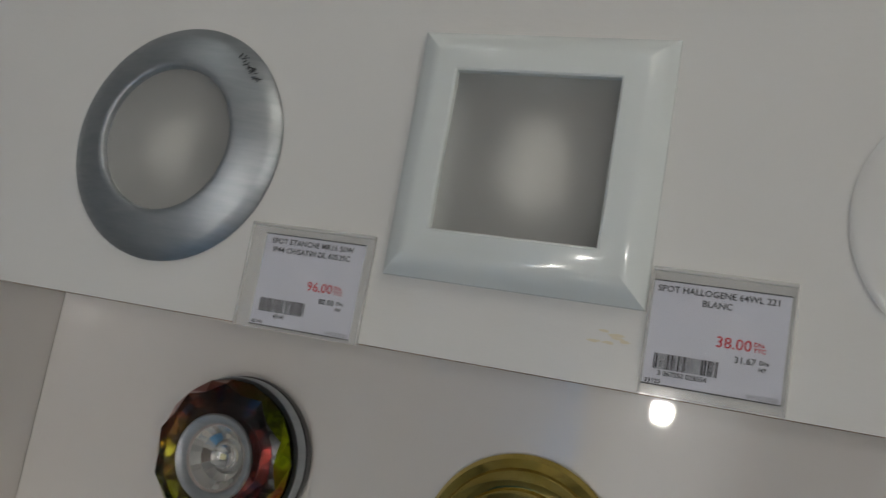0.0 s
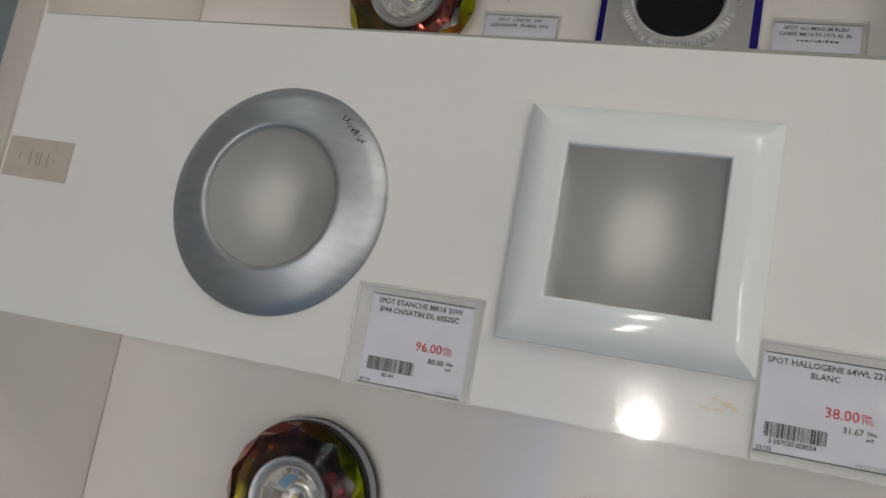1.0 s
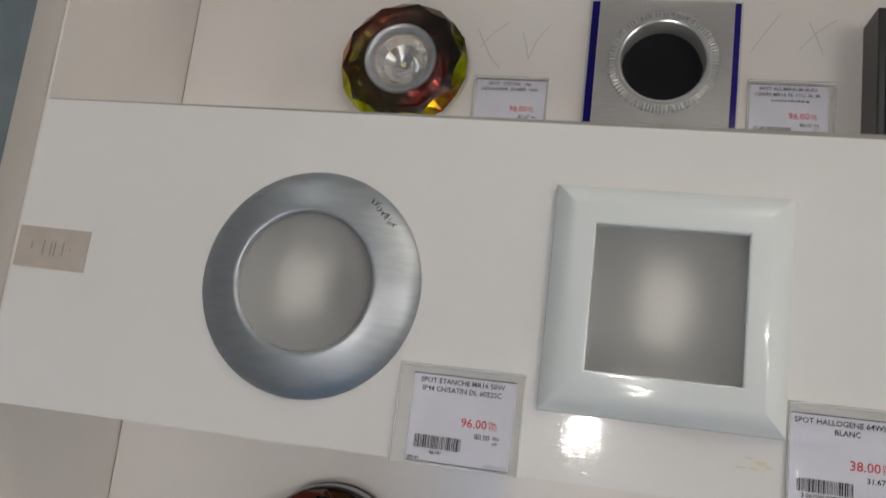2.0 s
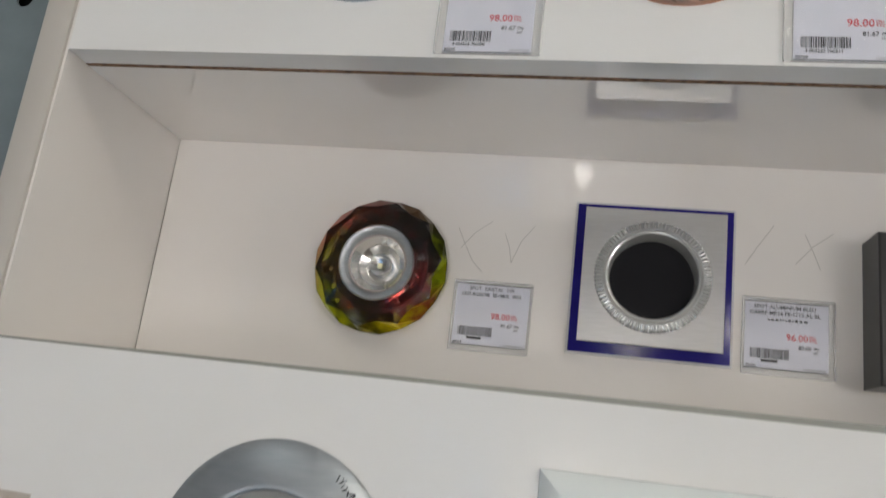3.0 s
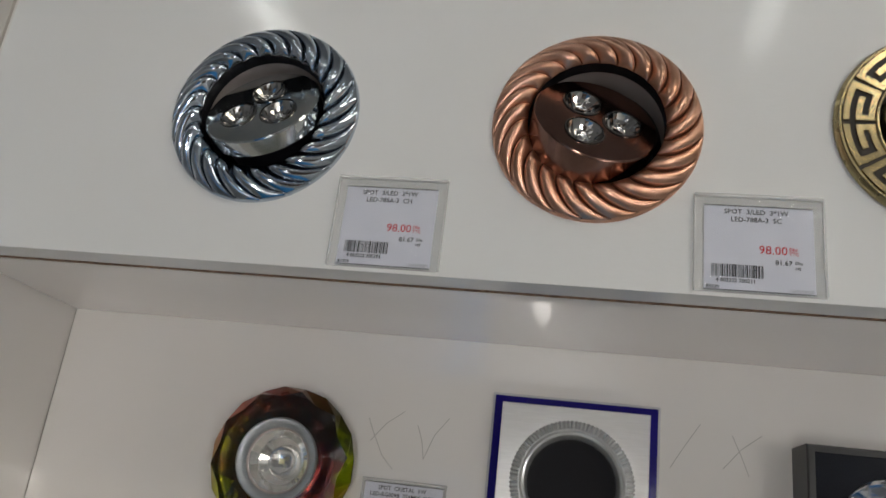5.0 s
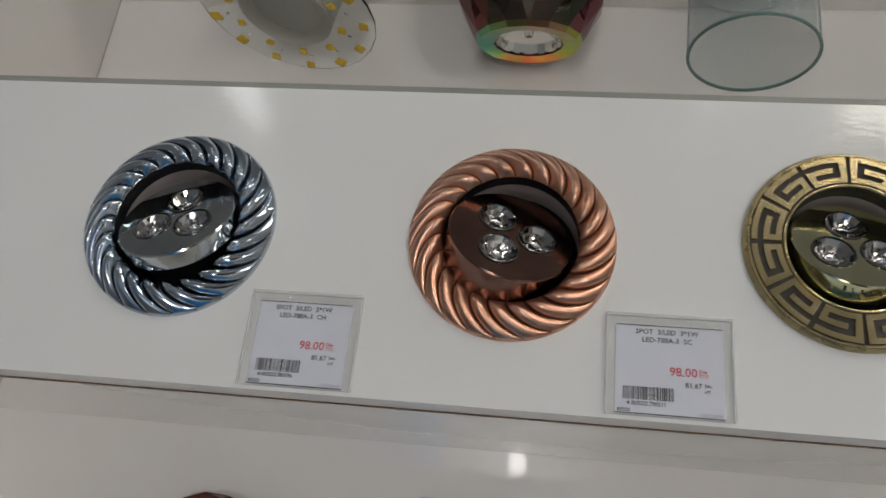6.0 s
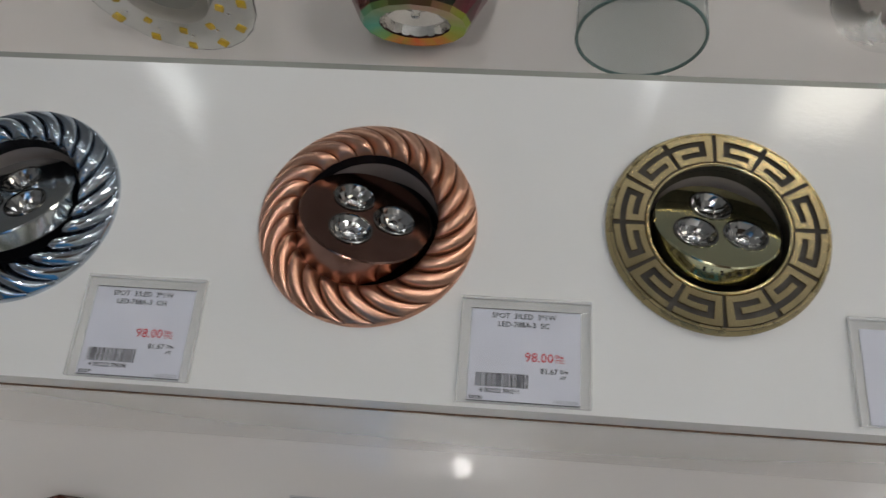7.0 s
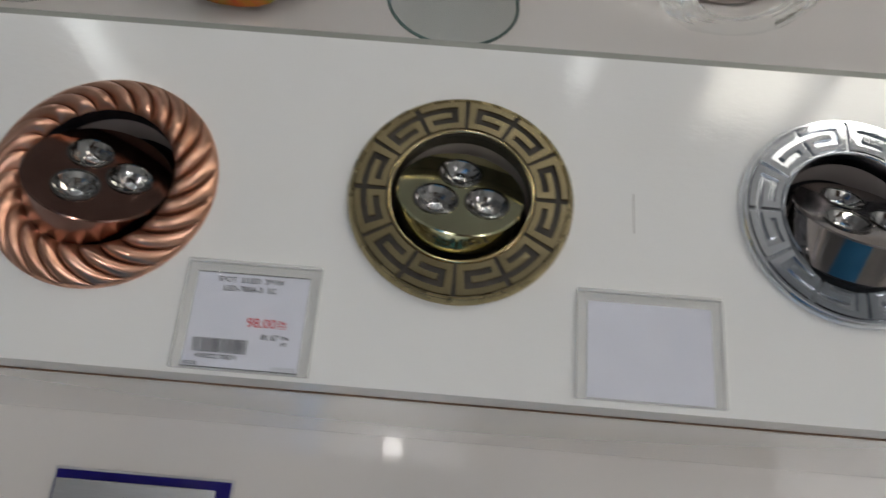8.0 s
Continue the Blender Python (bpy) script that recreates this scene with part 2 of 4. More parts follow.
CONE_RIM = dichroic("crystal_cone_rim", [(0.0, (0.04, 0.28, 0.20)), (0.15, (0.20, 0.30, 0.10)), (0.3, (0.40, 0.22, 0.14)), (0.5, (0.30, 0.42, 0.03)), (0.62, (0.55, 0.36, 0.02)), (0.75, (0.72, 0.12, 0.03)), (0.88, (0.20, 0.34, 0.03)), (1.0, (0.04, 0.28, 0.20))], shift=0.07)


# ---- mesh helpers ----
def link(name, bm, mat, parent=None, label="", smooth=35.0, m=None):
    me = bpy.data.meshes.new(name)
    bmesh.ops.recalc_face_normals(bm, faces=bm.faces)
    bm.to_mesh(me)
    bm.free()
    for one in mat if isinstance(mat, (list, tuple)) else [mat]:
        me.materials.append(one)
    if smooth:
        for p in me.polygons:
            p.use_smooth = True
        me.set_sharp_from_angle(angle=radians(smooth))
    ob = new(name, me)
    if parent is not None:
        ob.parent = parent
    if m is not None:
        ob.matrix_basis = m
    if label:
        ob["label"] = label
    return ob


def part(name, bm, mat, parent, label="", smooth=35.0, m=None):
    return link(name, bm, mat, parent, label, smooth, m)


def base(name, m, label, category, group="", kind=""):
    ob = new(name)
    ob.empty_display_size = 0.02
    ob.matrix_basis = m
    return tagged(ob, label, category, group, kind)


def on_wall(x, z, y=FACE, turn=0.0):
    """Pose of a thing on an upright panel: its own x runs right, y up, z out of the panel."""
    return pose(x, y, z, 90, 0, 0) @ pose(0, 0, 0, 0, 0, turn)


def block(x0, x1, y0, y1, z0, z1, bevel=0.0, bm=None):
    bm = bm or bmesh.new()
    m = Matrix.Translation(((x0 + x1) / 2, (y0 + y1) / 2, (z0 + z1) / 2)) @ Matrix.Diagonal((x1 - x0, y1 - y0, z1 - z0, 1))
    made = bmesh.ops.create_cube(bm, size=1, matrix=m)
    if bevel:
        edges = {e for v in made["verts"] for e in v.link_edges}
        bmesh.ops.bevel(bm, geom=list(edges), offset=bevel, segments=2, affect="EDGES", profile=0.5)
    return bm


def lathe(profile, segments=64, closed=False, bm=None, squash=None):
    """Turns (radius, height) pairs about the z axis. A radius of 0 closes the end."""
    bm = bm or bmesh.new()
    rings = []
    for r, z in profile:
        if r <= 1e-6:
            rings.append([bm.verts.new((0, 0, z))])
        else:
            rings.append([bm.verts.new((r * math.cos(a), r * math.sin(a), z)) for a in (math.tau * i / segments for i in range(segments))])
    pairs = list(zip(rings, rings[1:])) + ([(rings[-1], rings[0])] if closed else [])
    for lo, hi in pairs:
        for i in range(segments):
            j = (i + 1) % segments
            if len(lo) == 1 and len(hi) > 1:
                bm.faces.new((lo[0], hi[j], hi[i]))
            elif len(hi) == 1 and len(lo) > 1:
                bm.faces.new((lo[i], lo[j], hi[0]))
            elif len(lo) > 1:
                bm.faces.new((lo[i], lo[j], hi[j], hi[i]))
    return bm


def sheet_with_holes(x0, x1, z0, z1, y0, y1, round_holes=(), square_holes=()):
    """An upright board with its face at y0 and openings cut through."""
    bm = bmesh.new()
    loops = [[(x0, z0), (x1, z0), (x1, z1), (x0, z1)]]
    for cx, cz, r in round_holes:
        loops.append([(cx + r * math.cos(math.tau * i / 48), cz + r * math.sin(math.tau * i / 48)) for i in range(48)])
    for cx, cz, h in square_holes:
        loops.append([(cx - h, cz - h), (cx + h, cz - h), (cx + h, cz + h), (cx - h, cz + h)])
    edges = []
    for lp in loops:
        vs = [bm.verts.new((x, y0, z)) for x, z in lp]
        edges += [bm.edges.new((vs[i], vs[(i + 1) % len(vs)])) for i in range(len(vs))]
    bmesh.ops.triangle_fill(bm, use_beauty=True, use_dissolve=False, edges=edges, normal=(0, -1, 0))
    out = bmesh.ops.extrude_face_region(bm, geom=list(bm.faces))
    bmesh.ops.translate(bm, verts=[v for v in out["geom"] if isinstance(v, bmesh.types.BMVert)], vec=(0, y1 - y0, 0))
    return bm


def split_facets(bm):
    bmesh.ops.split_edges(bm, edges=list(bm.edges))
    return bm


def strip(points, width, z=0.0, bm=None):
    """A thin flat line through (x, y) points."""
    bm = bm or bmesh.new()
    for (xa, ya), (xb, yb) in zip(points, points[1:]):
        d = Vector((xb - xa, yb - ya))
        if d.length < 1e-6:
            continue
        n = Vector((-d.y, d.x)).normalized() * width / 2
        vs = [bm.verts.new((px, py, z)) for px, py in ((xa + n.x, ya + n.y), (xa - n.x, ya - n.y), (xb - n.x, yb - n.y), (xb + n.x, yb + n.y))]
        bm.faces.new(vs)
    return bm


def clear(ob):
    """Glass lets the light through."""
    ob.visible_shadow = False
    return ob


# ---- room ----
def room():
    x0, x1, y0, y1, top = -2.6, 2.8, -3.2, 0.62, 3.3
    tagged(link("floor", block(x0, x1, y0, y1, -0.1, 0), FLOORMAT), "blue-grey glazed shop floor", "floor", kind="structure")
    tagged(link("ceiling", block(x0, x1, y0, y1, top, top + 0.1), CEILMAT), "grey shop ceiling", "ceiling", kind="structure")
    for name, b in (("wall_north", (x0, x1, y1, y1 + 0.1)), ("wall_south", (x0, x1, y0 - 0.1, y0)), ("wall_west", (x0 - 0.1, x0, y0 - 0.1, y1 + 0.1)), ("wall_east", (x1, x1 + 0.1, y0 - 0.1, y1 + 0.1))):
        tagged(link(name, block(*b, -0.1, top + 0.1), WALLMAT), "grey painted shop wall", "wall", kind="structure")
    for x, ya, yb, fat in ((-1.2, -1.85, -0.45, 0.024), (0.45, -1.62, -0.42, 0.017)):
        lamp = base("ceiling_light", pose(x, (ya + yb) / 2, top), "lit white fluorescent tube light under the ceiling", "lamp", "tube lights")
        h = (yb - ya) / 2
        part("lamp_housing", block(-0.09, 0.09, -h, h, -0.02, 0, 0.005), GLOSSWHITE, lamp)
        part("tube", lathe([(0, -h), (fat, -h), (fat, h), (0, h)], 16), TUBE, lamp, "lit tube", m=pose(0, 0, -0.075, 90))
    # The pair at x 2.2 is added fill for the niche's left side.
    for x, y in ((1.06, -1.45), (1.46, -1.45), (2.2, -0.45), (2.2, -1.45)):
        lamp = base("panel_and_fill_light", pose(x, y, top), "lit warm white ceiling panel light, two of the four added as fill", "lamp", "panel lights")
        part("lamp_frame", block(-0.17, 0.17, -0.35, 0.35, -0.03, 0, 0.004), GLOSSWHITE, lamp)
        part("diffuser", block(-0.15, 0.15, -0.33, 0.33, -0.036, -0.03), WARM, lamp, "lit warm diffuser")
    # Added globes, fixed in place, standing in for a phone torch.
    for x, z, size, glow in ((-0.15, 1.33, 0.048, TORCHFILL), (2.70, 1.28, 0.050, STRONGTORCHFILL), (1.97, 1.60, 0.050, STRONGTORCHFILL), (-0.24, 0.78, 0.050, TORCHFILL), (-0.25, 0.46, 0.050, TORCHFILL)):
        lamp = base("torch_stand_in", pose(x, y0, z), "added globe on the opposite wall in place of a phone torch", "lamp", "wall lamps")
        part("mount", lathe([(0, 0), (0.06, 0), (0.05, 0.05), (0.02, 0.12), (0, 0.12)], 24), GLOSSWHITE, lamp, m=pose(0, 0, 0, -90))
        part("globe", lathe([(size * math.sin(math.pi * i / 12), 0.12 + size - size * math.cos(math.pi * i / 12)) for i in range(13)], 24), glow, lamp, "glowing globe of the added light", m=pose(0, 0, 0, -90))
    # Unseen blue panel, added so the chrome has blue to reflect.
    sign = base("unseen_blue_panel", pose(-1.0, y0 + 0.004, 1.0), "unseen blue panel added for blue reflections in the chrome", "banner")
    part("panel_sheet", block(-0.45, 0.45, 0, 0.012, -0.7, 0.9, 0.003), UNSEENBLUE, sign)
    # Added blue sheet, out of view, mirrored low in the lamp heads.
    mat = base("blue_reflection_sheet", pose(-0.25, -0.50, 0.0), "unseen blue sheet added on the floor for blue reflections", "mat")
    part("sheet_body", block(-0.75, 0.75, -0.75, 0.75, 0.0005, 0.012, 0.004), SHEETBLUE, mat)
    # Dark mass added out of view to darken parts of the chrome's reflections.
    sign = base("unseen_cabinet", pose(0.95, y0 + 0.21, 0.0), "unseen dark brown cabinet added for dark reflections in the chrome", "cabinet")
    part("carcass", block(-0.7, 0.7, -0.2, 0.2, 0.0, 1.95, 0.006), DARKWOOD, sign)
    for k in (-1, 1):
        part("door", block(k * 0.345 - 0.34, k * 0.345 + 0.34, 0.2, 0.218, 0.06, 1.92, 0.004), DARKWOOD, sign)


room()


# ---- display unit ----
SILVER_AT, SQUARE_AT, DISC_AT = (-0.270, 1.4855), (-0.0825, 1.4915), (0.102, 1.483)
CHROME_AT, COPPER_AT, BRASS_AT, KEYCHROME_AT = (-0.2735, 1.858), (-0.0855, 1.8575), (0.0885, 1.8625), (0.2775, 1.867)


def display_unit():
    unit = base("display_unit", Matrix(), "white laminated display unit with proud panels and niches", "display")
    part("side_panel", block(LEFT - 0.020, LEFT, FACE - 0.002, BACK + 0.04, 0.75, 2.45, 0.0008), [EDGE], unit, "beige edge-banded side board", m=Matrix())
    part("niche_side", block(LEFT, LEFT + 0.0015, FACE + 0.0005, BACK, 0.76, 2.44), NICHE, unit)
    part("side_panel", block(RIGHT, RIGHT + 0.02, FACE - 0.002, BACK + 0.04, 0.75, 2.45, 0.0008), NICHE, unit)
    part("back_panel", block(LEFT + 0.002, RIGHT, BACK, BACK + 0.018, 0.75, 2.45), NICHE, unit, "glossy cream back panel")
    part("plinth", block(LEFT, RIGHT, FACE + 0.01, BACK, 0.0, 0.75), WHITE, unit)
    rows = (
        (0.90, 1.033 + 0.05, (), ()),
        (B_LOW, B_TOP, ((*SILVER_AT, 0.045), (*DISC_AT, 0.035)), ((*SQUARE_AT, 0.042),)),
        (D_LOW, D_TOP, ((*CHROME_AT, 0.040), (*COPPER_AT, 0.040), (*BRASS_AT, 0.038), (*KEYCHROME_AT, 0.038)), ()),
        (E_CEIL, 2.317, (), ()),
    )
    for lo, hi, rounds, squares in rows:
        part("front_panel", sheet_with_holes(LEFT + 0.002, RIGHT, lo, hi, FACE, FACE + 0.0185, rounds, squares), WHITE, unit, "glossy white front panel", smooth=0)
        part("chipboard_edge", block(LEFT + 0.002, RIGHT, FACE + 0.0186, FACE + 0.0219, lo - 0.0004, lo + 0.01), CHIP, unit, "raw brown chipboard edge")
        part("bottom_board", block(LEFT + 0.002, RIGHT, FACE + 0.0220, BACK - 0.0005, lo - 0.0005, lo + 0.016), NICHE, unit)
        part("top_board", block(LEFT + 0.002, RIGHT, FACE + 0.0190, BACK - 0.0005, hi - 0.016, hi - 0.0005), NICHE, unit)
    for top, near, far in ((B_TOP, 0.0015, 0.0065), (D_TOP, 0.0055, 0.0055)):
        bm = block(LEFT + 0.002, RIGHT, FACE + 0.0025, FACE + 0.0150, top - 0.001, top + far)
        for v in bm.verts:
            if v.co.z > top and v.co.x < 0:
                v.co.z = top + near
        part("edge_lip", bm, LIP, unit, "thin grey-green raised edge", 0)
    return unit


display_unit()


def metal_upright():
    up = base("metal_upright", pose(-0.60, FACE + 0.012, 0), "blue-grey painted perforated steel upright", "rack")
    holes = [(0.090, z, 0.0062) for z in np.arange(0.886, 2.4, 0.132)]
    part("post", sheet_with_holes(-0.12, 0.118, 0.0, 2.5, 0.0, 0.002, holes), STEEL, up, smooth=0)
    # Black sheet stands in for the shade behind the holes.
    part("backing", block(-0.12, 0.118, 0.012, 0.014, 0.0, 2.5), HOLLOWSHADE, up, "black sheet painting the shade behind the holes")


metal_upright()


# ---- downlights on the panels ----
def round_spot(at):
    ob = base("round_downlight", on_wall(*at), "satin silver round downlight with frosted glass", "downlight", "downlights")
    part("trim_ring", lathe([(0.0440, -0.006), (0.0622, 0.0), (0.0627, 0.0012), (0.0618, 0.0026), (0.055, 0.0058), (0.047, 0.0090), (0.0408, 0.0108), (0.0388, 0.0110), (0.0378, 0.0102), (0.0375, 0.0070), (0.0375, -0.006)], 96, True), SATIN, ob, "satin silver ring", 50)
    glass = part("glass", lathe([(0, 0.0098), (0.02, 0.0095), (0.0374, 0.0078), (0.0374, 0.0058), (0, 0.0066)], 64), FROST, ob, "frosted glass")
    glass.visible_shadow = False
    part("reflector", lathe([(0.0374, 0.004), (0.035, -0.012), (0.026, -0.026), (0.014, -0.032), (0, -0.033)], 48), BOWL, ob)
    part("bulb", lathe([(0, -0.006), (0.010, -0.008), (0.014, -0.016), (0.012, -0.026), (0, -0.030)], 32), BULB, ob, m=pose(-0.008, 0.001, 0.000) @ Matrix.Diagonal((1.5, 1.6, 1, 1)))
    part("socket", lathe([(0, -0.004), (0.012, -0.004), (0.013, -0.006), (0.013, -0.030), (0, -0.030)], 32), BLACKSIDE, ob, "dark lamp socket", m=pose(0.020, -0.003, 0.0))
    bm = bmesh.new()
    rng = random.Random(5)
    for i in range(15):
        a = radians(56 - 1.35 * i)
        r = 0.0548 + rng.uniform(-0.0010, 0.0010)
        long, lean = rng.uniform(0.0016, 0.0036), rng.uniform(-0.035, 0.035)
        p, q = (r * math.cos(a), r * math.sin(a)), ((r + long) * math.cos(a + lean), (r + long) * math.sin(a + lean))
        strip([p, q], rng.uniform(0.0003, 0.0007), 0.0, bm)
    for v in bm.verts:
        r = math.hypot(v.co.x, v.co.y)
        v.co.z = 0.0026 + (0.0618 - r) / 0.0068 * 0.0032 + 0.0004
    part("ink_mark", bm, INK, ob, "smudged black ink strokes", 0)


def square_ring(rows, bm=None):
    """A square frame swept through (half width, height) rows, with rounded section."""
    bm = bm or bmesh.new()
    loops = [[bm.verts.new((sx * h, sy * h, z)) for sx, sy in ((-1, -1), (1, -1), (1, 1), (-1, 1))] for h, z in rows]
    for a, b in zip(loops, loops[1:]):
        for i in range(4):
            j = (i + 1) % 4
            bm.faces.new((a[i], a[j], b[j], b[i]))
    return bm


def square_spot(at):
    ob = base("square_downlight", on_wall(*at), "glossy white square downlight with frosted glass", "downlight", "downlights")
    part("trim_frame", square_ring([(0.043, 0.0), (0.0575, 0.0), (0.0585, 0.0012), (0.0582, 0.0032), (0.0560, 0.0062), (0.0520, 0.0090), (0.0465, 0.0112), (0.0405, 0.0124), (0.0376, 0.0126), (0.0367, 0.0120), (0.0365, 0.0090), (0.0365, -0.004)]), GLOSSWHITE, ob, "glossy white bevelled frame", 25)
    glass = part("glass", block(-0.0364, 0.0364, -0.0364, 0.0364, 0.0068, 0.0092), FROST, ob, "frosted glass", 0)
    glass.visible_shadow = False
    part("reflector", lathe([(0.041, 0.0), (0.040, -0.012), (0.030, -0.028), (0.015, -0.034), (0, -0.035)], 48), BOWL, ob)
    part("bulb", lathe([(0, -0.004), (0.011, -0.007), (0.015, -0.016), (0.012, -0.028), (0, -0.032)], 32), BULB, ob, m=pose(0, 0.002, 0) @ Matrix.Diagonal((1.25, 1.9, 1, 1)))


def disc_spot(at):
    ob = base("flat_downlight", on_wall(*at), "flat white round downlight with a thin rim", "downlight", "downlights")
    part("trim_ring", lathe([(0.036, -0.004), (0.0550, 0.0), (0.0555, 0.0010), (0.0535, 0.0020), (0.0505, 0.0017), (0.038, 0.0030), (0.036, 0.0030)], 96, True), WHITE, ob)
    part("diffuser", lathe([(0, 0.0026), (0.0365, 0.0022), (0.0365, 0.0), (0, 0)], 64), FROSTBOWL, ob)


def rope_ring(r0, r1, height, ridges, twist, depth):
    """A ring of rounded blades: plump at the inner edge, swept round towards the thin outer edge."""
    bm = bmesh.new()
    na, nr = ridges * 16, 22
    grid = []
    for i in range(nr + 1):
        s = i / nr
        r = r0 + (r1 - r0) * s
        row = []
        crown = math.sin(math.pi * (0.03 + 0.91 * s) ** 0.60) ** 0.80
        keep = min(1.0, 9 * (1 - s) + 0.2, 6 * s + 0.35)
        for k in range(na):
            a = math.tau * k / na + twist * s ** 1.6
            p = (k % 16) / 16
            wave = math.sin(math.pi * p ** 0.72)
            h = 0.0012 + height * crown * (1 - depth * keep * (1 - wave ** 0.6))
            row.append(bm.verts.new((r * math.cos(a), r * math.sin(a), h)))
        grid.append(row)
    inner = [bm.verts.new((r0 * math.cos(math.tau * k / na), r0 * math.sin(math.tau * k / na), -0.004)) for k in range(na)]
    outer = [bm.verts.new(((r1 + 0.0006) * math.cos(math.tau * k / na + twist), (r1 + 0.0006) * math.sin(math.tau * k / na + twist), 0.0)) for k in range(na)]
    for level, (lo, hi) in enumerate(zip([inner, *grid], [*grid, outer])):
        for k in range(na):
            f = bm.faces.new((lo[k], lo[(k + 1) % na], hi[(k + 1) % na], hi[k]))
            # Valley faces take the painted shade, the inner wall a black one.
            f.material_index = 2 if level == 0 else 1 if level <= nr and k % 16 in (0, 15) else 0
    return bm


KEY = ("1111110", "1000000", "1011110", "1000010", "1111110")


def key_relief(r0, r1, z, height):
    """Raised Greek-key bands: six pairs of mirrored hooks round the ring."""
    bm = bmesh.new()
    bands, half, gap, fine = len(KEY), radians(30), radians(1.3), 2
    for module in range(6):
        start = radians(90) + module * radians(60)
        for side in (1, -1):
            made = {}

            def corner(row, step):
                if (row, step) not in made:
                    r = r1 - (r1 - r0) * row / bands
                    a = start + side * (gap + (half - gap) * step / fine / 6.35)
                    made[row, step] = bm.verts.new((r * math.cos(a), r * math.sin(a), z + height))
                return made[row, step]
            for row, line in enumerate(KEY):
                for step in range(7 * fine):
                    if line[step // fine] == "1":
                        bm.faces.new((corner(row, step), corner(row, step + 1), corner(row + 1, step + 1), corner(row + 1, step)))
    rim = [e for e in bm.edges if e.is_boundary]
    out = bmesh.ops.extrude_edge_only(bm, edges=rim)
    for v in out["geom"]:
        if isinstance(v, bmesh.types.BMVert):
            v.co.z = z - 0.0005
    return bm


def led_lens(head, x, y, z):
    """A clear collimator in its faceted cup on the lamp head."""
    rng = random.Random(int(1e5 * (x + 2 * y)))
    cup = lathe([(0.0106, 0.0006), (0.0102, -0.0004), (0.0085, -0.0028), (0.0066, -0.0046), (0.0044, -0.0058), (0.0, -0.0062)], 26)
    for v in cup.verts:
        if v.co.z < -0.001:
            v.co.z += rng.uniform(-0.0004, 0.0004)
    part("led_lens", split_facets(cup), LEDCUP, head, "faceted LED reflector", 0, pose(x, y, z))
    part("lens_rim", lathe([(0.0104, -0.0004), (0.0111, 0.0001), (0.0110, 0.0007), (0.0103, 0.0008)], 32, True), LEDRIM, head, "dark lens rim", 60, pose(x, y, z))
    part("led_dome", lathe([(0, -0.0008), (0.0018, -0.0013), (0.0032, -0.0032), (0.0034, -0.0052), (0, -0.0055)], 16), LENS, head, "small clear dome", 60, pose(x, y, z))


def gimbal(ob, mat, radius, tilt, yaw, spin, rise=0.0, front=0.0082, depth=0.020):
    part("housing", lathe([(radius + 0.0030, -0.024), (radius + 0.0030, -0.055), (0, -0.055)], 48), HOLLOWSHADE, ob, "hollow housing painted black for the shade within")
    # Black band paints the shaded gap between trim ring and lamp head.
    part("gap_shade_band", lathe([(radius + 0.0026, 0.001), (radius + 0.0028, -0.0040)], 64), HOLLOWSHADE, ob, "black band painted for the shaded gap")
    part("sleeve", lathe([(radius + 0.0028, -0.0040), (radius + 0.0030, -0.024)], 64), SLEEVE, ob, "grey metal sleeve")
    m = pose(0, rise, front) @ pose(0, 0, 0, -tilt, yaw, 0)
    r = radius
    spots = [(0.0142 * math.cos(radians(spin + 120 * i)), 0.0142 * math.sin(radians(spin + 120 * i))) for i in range(3)]
    bm = lathe([(r - 0.0007, 0.0), (r, -0.0007), (r, -depth), (r - 0.004, -depth - 0.003), (r - 0.010, -0.036), (0, -0.036)], 72)
    # Back of the head is painted black as the shade behind it.
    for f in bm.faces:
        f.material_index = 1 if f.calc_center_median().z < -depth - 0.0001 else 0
    rim = [v for v in bm.verts if v.co.z > -0.0001]
    edges = [e for e in bm.edges if e.verts[0] in rim and e.verts[1] in rim]
    for x, y in spots:
        vs = [bm.verts.new((x + 0.0105 * math.cos(math.tau * k / 24), y + 0.0105 * math.sin(math.tau * k / 24), 0)) for k in range(24)]
        edges += [bm.edges.new((vs[k], vs[(k + 1) % 24])) for k in range(24)]
    bmesh.ops.triangle_fill(bm, use_beauty=True, use_dissolve=False, edges=edges, normal=(0, 0, 1))
    head = part("lamp_head", bm, [mat, HOLLOWSHADE], ob, "tilting lamp head", 30, m)
    for x, y in spots:
        led_lens(head, x, y, 0.0)
    return head


def rope_spot(at, name_label, ring_mat, valley_mat, head_mat, tilt, yaw, spin, ridges, twist, depth, side, front):
    ob = base("gimbal_downlight", on_wall(*at), name_label, "downlight", "gimbal downlights")
    part("rope_ring", rope_ring(0.0362, 0.0553, 0.0088, ridges, twist, depth), [ring_mat, valley_mat, HOLLOWSHADE], ob, "twisted rope trim ring", 60)
    gimbal(ob, head_mat, 0.0340, tilt, yaw, spin, 0.0015, front, side)
    return ob


